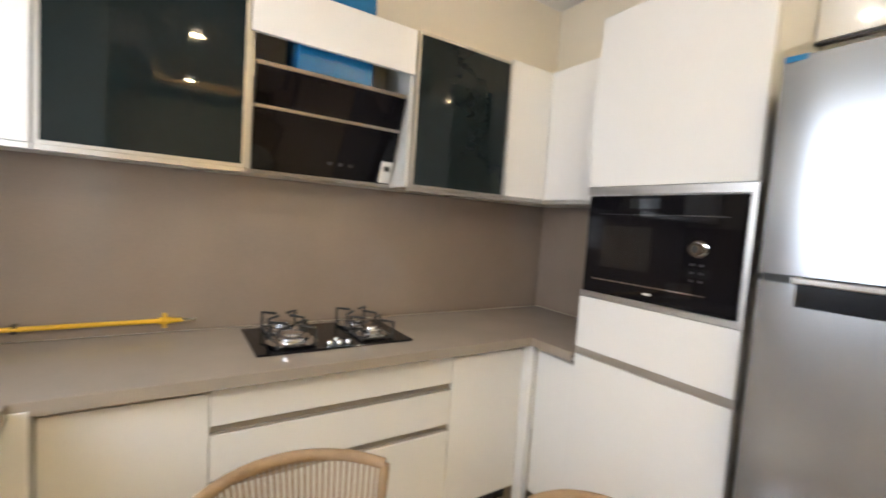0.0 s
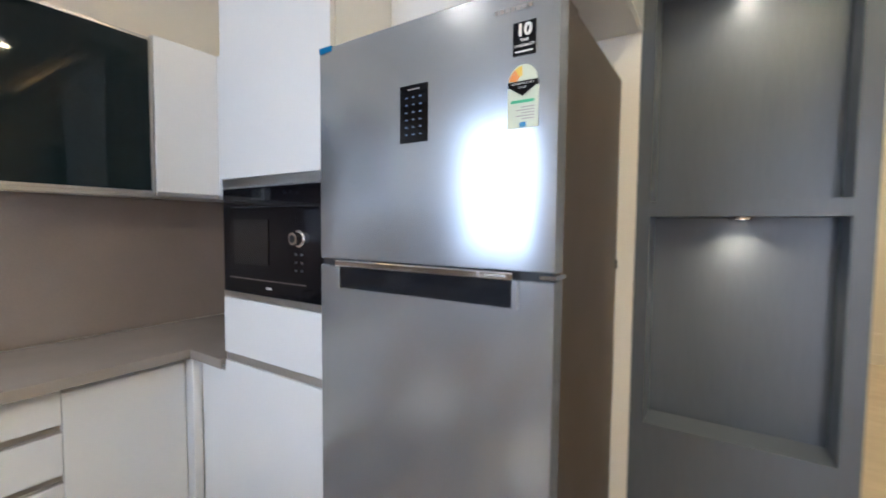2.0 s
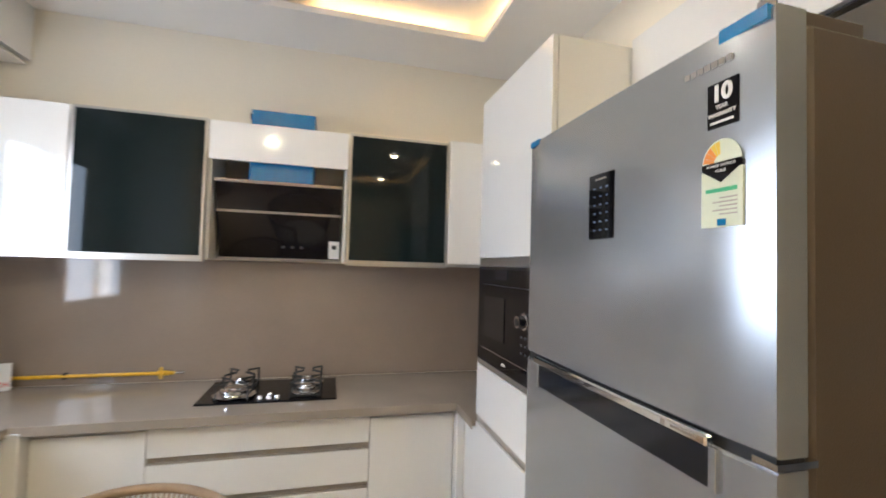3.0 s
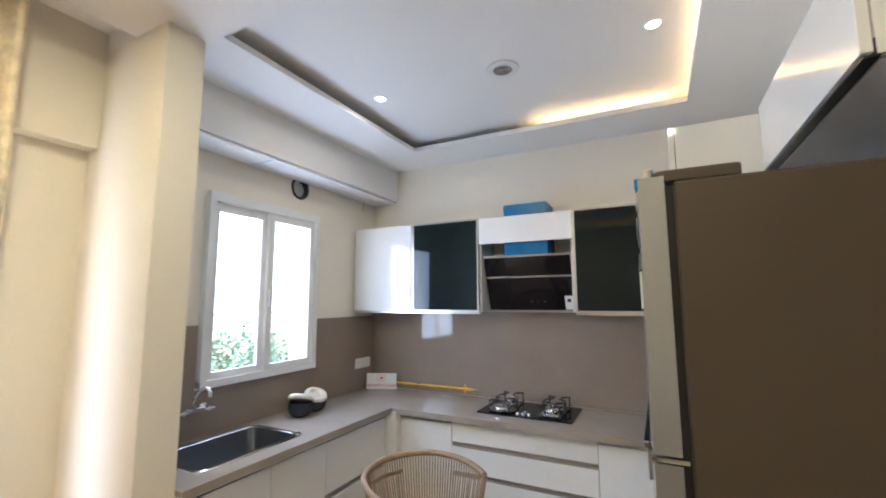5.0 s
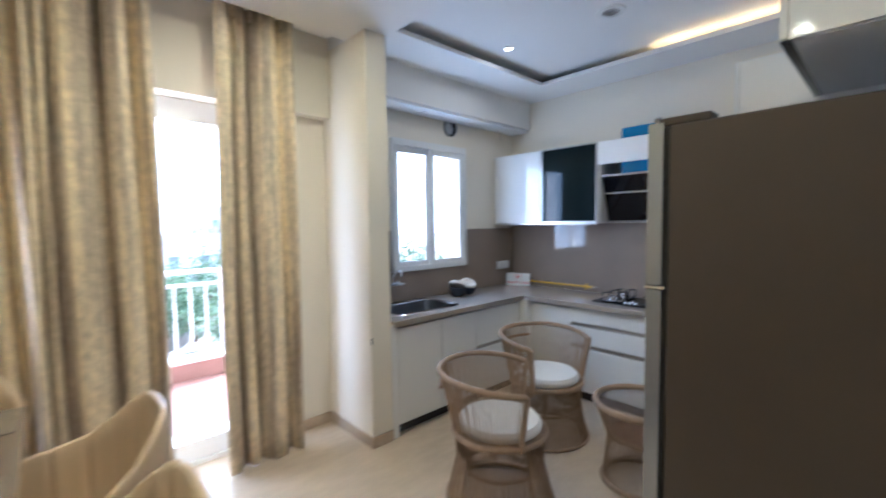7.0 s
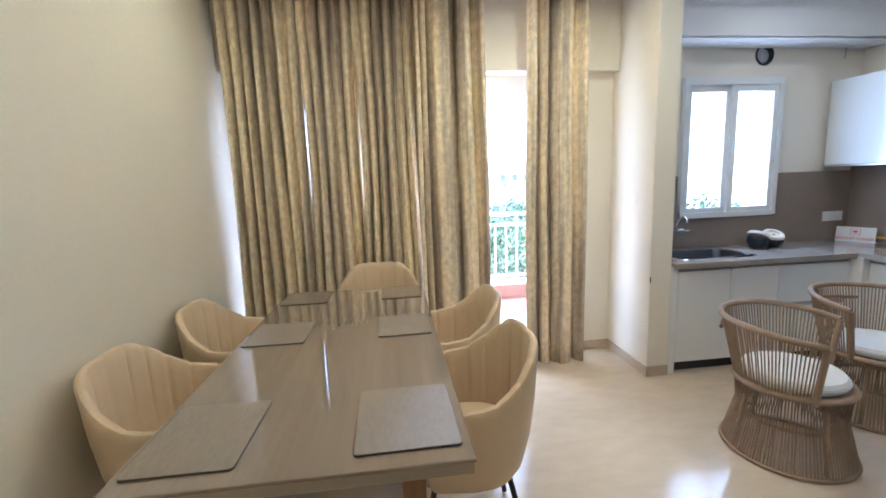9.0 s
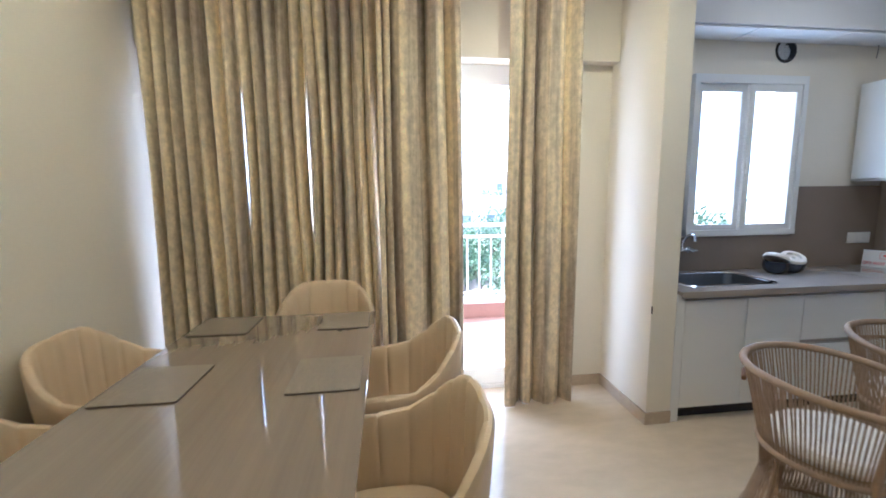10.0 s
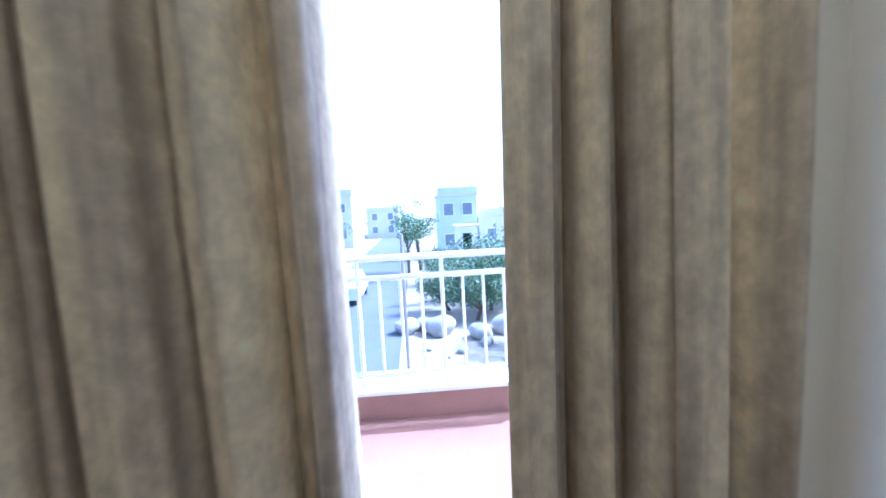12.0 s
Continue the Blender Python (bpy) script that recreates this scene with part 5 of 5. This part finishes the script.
rc.matrix_world = pose(1.572, 0.568, 0, 0, 0, 36)


def rattan_table():
    ob = thing("rattan_side_table", (2.09, 1.27, 0), "round rattan side table with clear glass top", "side table")
    BASE[ob.name] = Vector((0, 0, 0))

    def circle(r, z, n=44):
        return [(r * math.cos(2 * math.pi * k / n), r * math.sin(2 * math.pi * k / n), z) for k in range(n)]
    part("top_rim", tube(bmesh.new(), circle(0.262, 0.490), 0.019, 10, True), M_RATTAN, ob, smooth=True)
    part("waist_ring", tube(bmesh.new(), circle(0.184, 0.30), 0.012, 10, True), M_RATTAN, ob, smooth=True)
    part("base_ring", tube(bmesh.new(), circle(0.215, 0.022), 0.017, 10, True), M_RATTAN, ob, smooth=True)
    wv = bmesh.new()
    for i in range(88):
        b = 2 * math.pi * i / 88
        d = Vector((math.cos(b), math.sin(b), 0))
        tube(wv, [d * 0.263 + Vector((0, 0, 0.485)), d * 0.188 + Vector((0, 0, 0.28)), d * 0.213 + Vector((0, 0, 0.025))], 0.0036, 5)
    tagged(part("weave", wv, M_RATTAN, ob, "close upright rattan cords"), kind="stuff")
    part("glass_top", lathe(bmesh.new(), [(0, 0.472), (0.246, 0.472), (0.246, 0.478), (0, 0.478)], n=40), M_GLASS, ob, "clear glass top")
    part("shelf", lathe(bmesh.new(), [(0, 0.296), (0.172, 0.296), (0.172, 0.304), (0, 0.304)], n=36), M_WOODLEG, ob, "dark inner shelf")


rattan_table()


# ---- living room beyond the pillar ----
def wall_panel(y0, y1, z0, z1):
    t = 0.028
    bm = bmesh.new()
    for a, b in ((0.0, 0.024), (0.012, 0.012)):
        o = 0.0 if a == 0.0 else t
        w = t if a == 0.0 else 0.014
        x0, x1 = FX - b, FX
        box(bm, x0, x1, y0 + o, y0 + o + w, z0 + o, z1 - o)
        box(bm, x0, x1, y1 - o - w, y1 - o, z0 + o, z1 - o)
        box(bm, x0, x1, y0 + o + w, y1 - o - w, z0 + o, z0 + o + w)
        box(bm, x0, x1, y0 + o + w, y1 - o - w, z1 - o - w, z1 - o)
    structure("trim_wall_panel", bm, M_CREAMWALL, "cream picture-frame moulding on the wall", "trim")


for py in (-2.74, -1.70, -0.59, 0.52, 1.63):
    wall_panel(max(py, -2.70), py + 0.73 if py > -2.7 else -2.08, 0.29, 2.88)
    if py > -2.7:
        structure("trim_pilaster", boxes((FX - 0.010, FX, py - 0.30, py - 0.08, 0.10, LZ - 0.15)), M_CREAMWALL, "flat cream pilaster strip between wall panels", "trim")
structure("trim_cornice", boxes((FX - 0.06, FX, SY, NY, LZ - 0.06, LZ), (FX - 0.03, FX, SY, NY, LZ - 0.10, LZ - 0.06)), M_CREAMWALL, "cream cornice under the ceiling", "trim")


def armchair():
    ob = thing("armchair", (0, 0, 0), "beige velvet armchair on slim gold legs", "armchair")
    velvet = mat("beige_velvet", (0.50, 0.40, 0.32), 0.75, vary=0.12, scale=12)
    gold = mat("brushed_gold", (0.70, 0.48, 0.20), 0.3, 1.0, vary=0.06)
    part("seat", boxes((-0.30, 0.30, -0.28, 0.32, 0.30, 0.46, 0.05, 3)), velvet, ob, smooth=True)
    bm = bmesh.new()
    rows = []
    for i in range(25):
        a = radians(-100 + 200 * i / 24)
        k = abs(i - 12) / 12
        h = 0.95 - 0.30 * k ** 2
        line = [bm.verts.new((0.36 * s * math.sin(a), -0.34 * s * math.cos(a), z)) for s, z in ((0.86, 0.28), (1.0, 0.55), (1.06, h - 0.03), (1.0, h), (0.92, h - 0.04), (0.84, 0.44))]
        rows.append(line)
    for a, b in zip(rows, rows[1:]):
        for k in range(5):
            bm.faces.new((a[k], b[k], b[k + 1], a[k + 1]))
    bm.faces.new(rows[0])
    bm.faces.new(rows[-1])
    part("back", bm, velvet, ob, smooth=True)
    for sx in (-1, 1):
        for sy in (-1, 1):
            part("leg", tube(bmesh.new(), [(sx * 0.22, sy * 0.22, 0.31), (sx * 0.26, sy * 0.26, 0.012)], 0.012, 8), gold, ob, "slim gold leg", smooth=True)
    ob.matrix_world = pose(6.18, -0.47, -0.007, 0, 0, 70)
    rug = solid("floor_mat", boxes((0, 0.45, 0, 0.8, 0.0005, 0.0045, 0.001)), mat("pale_mat_weave", (0.60, 0.55, 0.48), 0.95, vary=0.12, scale=18, fine=240, bump=0.5), "pale cream mat under the armchair", "mat")
    rug.matrix_world = pose(5.88, -0.735, 0, 0, 0, -20)


armchair()

# ---- balcony ----
structure("balcony_floor", boxes((-2.10, -0.2, -4.6, 0.9, -0.25, -0.03)), M_REDTILE, "red tiled balcony floor", "floor")
structure("balcony_kerb", boxes((-2.12, -1.92, -4.6, 0.9, -0.029, 0.150)), M_REDTILE, "red painted balcony kerb", "kerb")
structure("balcony_coping", boxes((-2.15, -1.905, -4.6, 0.9, 0.1505, 0.178)), M_RAIL, "white coping on the balcony kerb", "coping")
structure("balcony_slab", boxes((-2.12, -0.201, -4.6, 0.9, 3.02, 3.25)), M_EXT, "concrete balcony slab overhead", "ceiling")
structure("outer_wall", boxes((-0.32, -0.201, -4.6, SY - 0.2, -3.2, 3.25), (-0.32, -0.201, 2.9, 4.2, -3.2, 3.25)), M_EXT, "pale rendered outer wall", "wall")
rl = thing("balcony_railing", (-2.02, -1.8, 0.18), "white painted metal balcony railing with uprights", "railing")
for z_, r_ in ((1.10, 0.024), (0.96, 0.020), (0.262, 0.018)):
    part("rail", tube(bmesh.new(), [(-2.02, -4.55, z_), (-2.02, 0.85, z_)], r_, 10), M_RAIL, rl, smooth=True)
for k_ in range(36):
    yy, post = -1.086 - 0.593 * 5 + 0.14825 * k_, k_ % 4 == 0
    part("post" if post else "baluster", tube(bmesh.new(), [(-2.02, yy, 0.178 if post else 0.262), (-2.02, yy, 1.10 if post else 0.96)], 0.015 if post else 0.011, 8), M_RAIL, rl, smooth=True)

# ---- outdoors ----
GZ = -3.2
M_PANE = mat("far_window_glass", (0.22, 0.25, 0.28), 0.15, vary=0.2)
M_GROUND = mat("dry_earth", (0.30, 0.255, 0.195), 0.95, vary=0.25, scale=0.4, fine=6)
M_ROAD = mat("grey_asphalt", (0.11, 0.11, 0.115), 0.9, vary=0.15, scale=0.8, fine=20)
M_LEAF = mat("green_foliage", (0.15, 0.22, 0.11), 0.6, vary=0.35, scale=1.2, fine=9)
M_BARK = mat("grey_brown_bark", (0.14, 0.10, 0.07), 0.9, vary=0.3, scale=4)
M_HOUSE = mat("pale_house_render", (0.66, 0.64, 0.61), 0.85, vary=0.1, scale=1)
M_HOUSE2 = mat("grey_blue_house_render", (0.60, 0.64, 0.68), 0.85, vary=0.1, scale=1)
structure("ground", boxes((-900, 400, -900, 900, GZ - 0.3, GZ)), M_GROUND, "dry earth ground reaching the horizon", "ground")
structure("road", boxes((-168, -7.5, -6.2, -1.4, GZ + 0.001, GZ + 0.03)), M_ROAD, "grey asphalt road leading away", "road")

M_HAZE = bpy.data.materials.new("bright_hazy_sky")
M_HAZE.use_nodes = True
M_HAZE.node_tree.nodes.clear()
hz_out, hz_em = M_HAZE.node_tree.nodes.new("ShaderNodeOutputMaterial"), M_HAZE.node_tree.nodes.new("ShaderNodeEmission")
hz_em.inputs[0].default_value, hz_em.inputs[1].default_value = (0.93, 0.97, 1.0, 1), 1.1
M_HAZE.node_tree.links.new(hz_em.outputs[0], hz_out.inputs[0])
structure("backdrop", boxes((-171, -170, -400, 400, GZ + 0.001, 160)), M_HAZE, "bright hazy white sky over the horizon", "sky")


def tree(x, y, h, spread, seed, label, bushy=False):
    rnd = random.Random(seed)
    ob = thing("tree", (x, y, GZ), label, "tree", "trees outside")
    bm = bmesh.new()
    th = h * (0.15 if bushy else 0.42)
    lean = Vector((rnd.uniform(-0.2, 0.2), rnd.uniform(-0.2, 0.2), 0))
    base = Vector((x, y, GZ))
    pts = [base, base + lean * 0.5 + Vector((0, 0, th * 0.6)), base + lean + Vector((0, 0, th))]
    tube(bm, pts, 0.05 + h * 0.015, 7)
    tips = []
    for k in range(7):
        a = 2 * math.pi * k / 7 + rnd.uniform(-0.3, 0.3)
        d = Vector((math.cos(a) * spread * rnd.uniform(0.4, 0.8), math.sin(a) * spread * rnd.uniform(0.4, 0.8), (h - th) * rnd.uniform(0.25, 0.85)))
        mid = pts[-1] + d * 0.5 + Vector((0, 0, 0.1))
        tube(bm, [pts[-1], mid, pts[-1] + d], 0.02 + h * 0.004, 5)
        tips += [mid, pts[-1] + d]
    tips.append(pts[-1] + Vector((0, 0, (h - th) * 0.9)))
    part("trunk", bm, M_BARK, ob, smooth=True)
    vs, fs = [], []
    for c in tips:
        r = spread * rnd.uniform(0.28, 0.48)
        for _ in range(150):
            d = Vector((rnd.gauss(0, 1), rnd.gauss(0, 1), rnd.gauss(0, 0.75)))
            p = c + d.normalized() * r * rnd.random() ** 0.4
            if p.z < GZ + 0.05:
                p.z = GZ + rnd.uniform(0.05, 0.3)
            n = Vector((rnd.gauss(0, 1), rnd.gauss(0, 1), rnd.gauss(0, 1))).normalized()
            u = n.orthogonal().normalized()
            v = n.cross(u)
            s = rnd.uniform(0.05, 0.11) * (0.6 + spread * 0.25)
            i = len(vs)
            vs += [p - u * s, p + v * s * 0.45, p + u * s, p - v * s * 0.45]
            fs.append((i, i + 1, i + 2, i + 3))
    me = bpy.data.meshes.new("crown")
    me.from_pydata([tuple(v - base) for v in vs], [], fs)
    me.materials.append(M_LEAF)
    cr = new("crown", me)
    cr.parent = ob
    tagged(cr, "uneven crown of small green leaves", kind="stuff")


for i_, (tx, ty, th_, ts_, bu_) in enumerate(((-15.6, 1.6, 2.5, 1.3, True), (-12.2, 3.6, 2.9, 1.6, True), (-17.5, 0.6, 2.0, 1.2, True), (-17.0, 2.4, 2.6, 1.5, True), (-19.5, 1.2, 2.4, 1.4, True), (-22.0, 2.6, 2.6, 1.8, True), (-18.5, 4.0, 2.8, 1.7, True), (-24.0, 0.6, 2.2, 1.4, True), (-16.5, 3.0, 3.3, 1.8, True), (-14.0, 6.2, 3.4, 1.9, True), (-19.0, 5.2, 3.6, 2.0, True),
        (-27.0, -1.3, 4.4, 1.3, False), (-30.0, -0.5, 5.3, 1.5, False), (-24.0, 8.0, 4.4, 2.2, False), (-20.0, 11.5, 4.6, 2.4, False), (-40.0, -9.0, 4.0, 2.0, False), (-26.0, 15.0, 4.6, 2.5, False), (-13.0, 9.5, 3.0, 1.8, True), (-45.0, 10.0, 5.0, 3.0, False), (-50.0, 20.0, 5.0, 3.2, False), (-22.0, -11.5, 3.6, 2.0, True), (-9.5, 8.6, 3.9, 1.7, False), (-11.0, 11.0, 3.3, 2.0, False), (-14.0, 12.8, 3.4, 2.3, False), (-7.5, 6.6, 2.7, 1.5, True), (-9.0, 13.5, 3.2, 2.2, False))):
    tree(tx, ty, th_, ts_, 40 + i_, "leafy green shrub beside the road" if bu_ else "leafy green tree among the houses", bu_)


def house(x0, x1, y0, y1, h, material, label, storeys):
    ob = thing("house", ((x0 + x1) / 2, (y0 + y1) / 2, GZ), label, "house", "houses outside")
    part("wall", boxes((x0, x1, y0, y1, GZ, GZ + h)), material, ob)
    part("roof", boxes((x0 - 0.15, x1 + 0.15, y0 - 0.15, y1 + 0.15, GZ + h + 0.001, GZ + h + 0.2)), M_EXT, ob)
    part("parapet", boxes((x1 - 0.1, x1 + 0.14, y0 - 0.1, y1 + 0.1, GZ + h + 0.201, GZ + h + 0.8)), material, ob)
    sh = h / storeys
    n = max(2, int((y1 - y0) / 2.0))
    for s in range(storeys):
        for k in range(n):
            yc = y0 + (k + 0.5) / n * (y1 - y0)
            z = GZ + s * sh + sh * 0.35
            w = part("window", boxes((x1 + 0.001, x1 + 0.06, yc - 0.5, yc + 0.5, z, z + 1.2)), M_UPVC, ob)
            part("pane", boxes((x1 + 0.061, x1 + 0.07, yc - 0.42, yc + 0.42, z + 0.08, z + 1.12)), M_PANE, w)


house(-44, -37, 1.45, 4.85, 5.5, M_HOUSE2, "grey-blue two-storey house with flat roof", 2)
house(-44, -38.5, 5.2, 12.5, 3.4, M_HOUSE, "pale low house with flat roof", 1)
house(-62, -52, -13.5, -8.5, 6.5, M_HOUSE, "white two-storey house beside the road", 2)
house(-80, -68, -8.6, -3.5, 4.2, M_HOUSE, "white house far down the road", 2)
house(-75, -66, 16, 30, 7.0, M_HOUSE, "long pale house behind trees", 2)
hut = thing("hut", (-33.5, 3.3, GZ), "small white hut with dark door", "hut")
part("wall", boxes((-34.5, -32.6, 2.6, 4.2, GZ, GZ + 2.9)), M_RAIL, hut)
part("roof", boxes((-34.7, -32.4, 2.4, 4.4, GZ + 2.901, GZ + 3.05)), M_EXT, hut)
part("door", boxes((-32.599, -32.55, 3.0, 3.7, GZ + 0.9, GZ + 2.4)), M_TINT, hut)


def car(x, y):
    ob = thing("car", (x, y, GZ + 0.03), "small white parked car on the road", "car")
    bm = bmesh.new()
    prof = [(-1.9, 0.3), (-1.9, 0.8), (-1.2, 0.95), (-0.6, 1.45), (0.8, 1.48), (1.6, 1.0), (1.9, 0.9), (1.9, 0.3)]
    sides = [[bm.verts.new((x + px, y + sy * (0.8 if pz < 1.2 else 0.66), GZ + 0.03 + pz)) for px, pz in prof] for sy in (-1, 1)]
    n = len(prof)
    for i in range(n):
        bm.faces.new((sides[0][i], sides[0][(i + 1) % n], sides[1][(i + 1) % n], sides[1][i]))
    bm.faces.new(sides[0])
    bm.faces.new(sides[1][::-1])
    part("body", bm, M_RAIL, ob)
    part("rear_window", boxes((x + 1.18, x + 1.24, y - 0.5, y + 0.5, GZ + 1.12, GZ + 1.38)), M_TINT, ob)
    for wx in (-1.2, 1.2):
        for wy in (-0.8, 0.62):
            part("wheel", cyl(bmesh.new(), (x + wx, y + wy, GZ + 0.34), 0.31, 0.18, "y", 20), M_BLACKMET, ob, smooth=True)


car(-21.2, -4.4)
rnd_ = random.Random(9)
M_ROCK = mat("pale_boulder", (0.42, 0.385, 0.33), 0.9, vary=0.3, scale=2, fine=14, bump=0.5)
for rx_, ry_, rr_ in ((-14.5, -1.2, 0.46), (-14.1, 0.0, 0.55), (-13.4, 1.4, 0.40), (-14.9, -0.6, 0.34), (-12.4, -0.5, 0.16), (-12.0, 0.6, 0.18), (-12.6, 1.5, 0.22), (-11.6, 0.1, 0.12), (-13.9, 2.4, 0.5)):
    bm = bmesh.new()
    bmesh.ops.create_icosphere(bm, subdivisions=3, radius=rr_)
    for v in bm.verts:
        v.co *= 1 + 0.28 * noise.noise(v.co * (2.2 / rr_) * 0.5 + Vector((rx_, ry_, 0)))
        v.co.z *= 0.75
    bmesh.ops.translate(bm, verts=bm.verts, vec=(rx_, ry_, GZ + rr_ * 0.5))
    solid("boulder", bm, M_ROCK, "pale rough boulder beside the road", "rock", "boulders", smooth=True)
pl = thing("utility_pole", (-9.6, -1.0, GZ), "grey utility pole near the road", "pole")
part("pole", cyl(bmesh.new(), (-9.6, -1.05, GZ), 0.045, 4.0, "z", 12), M_GOLA, pl, smooth=True)
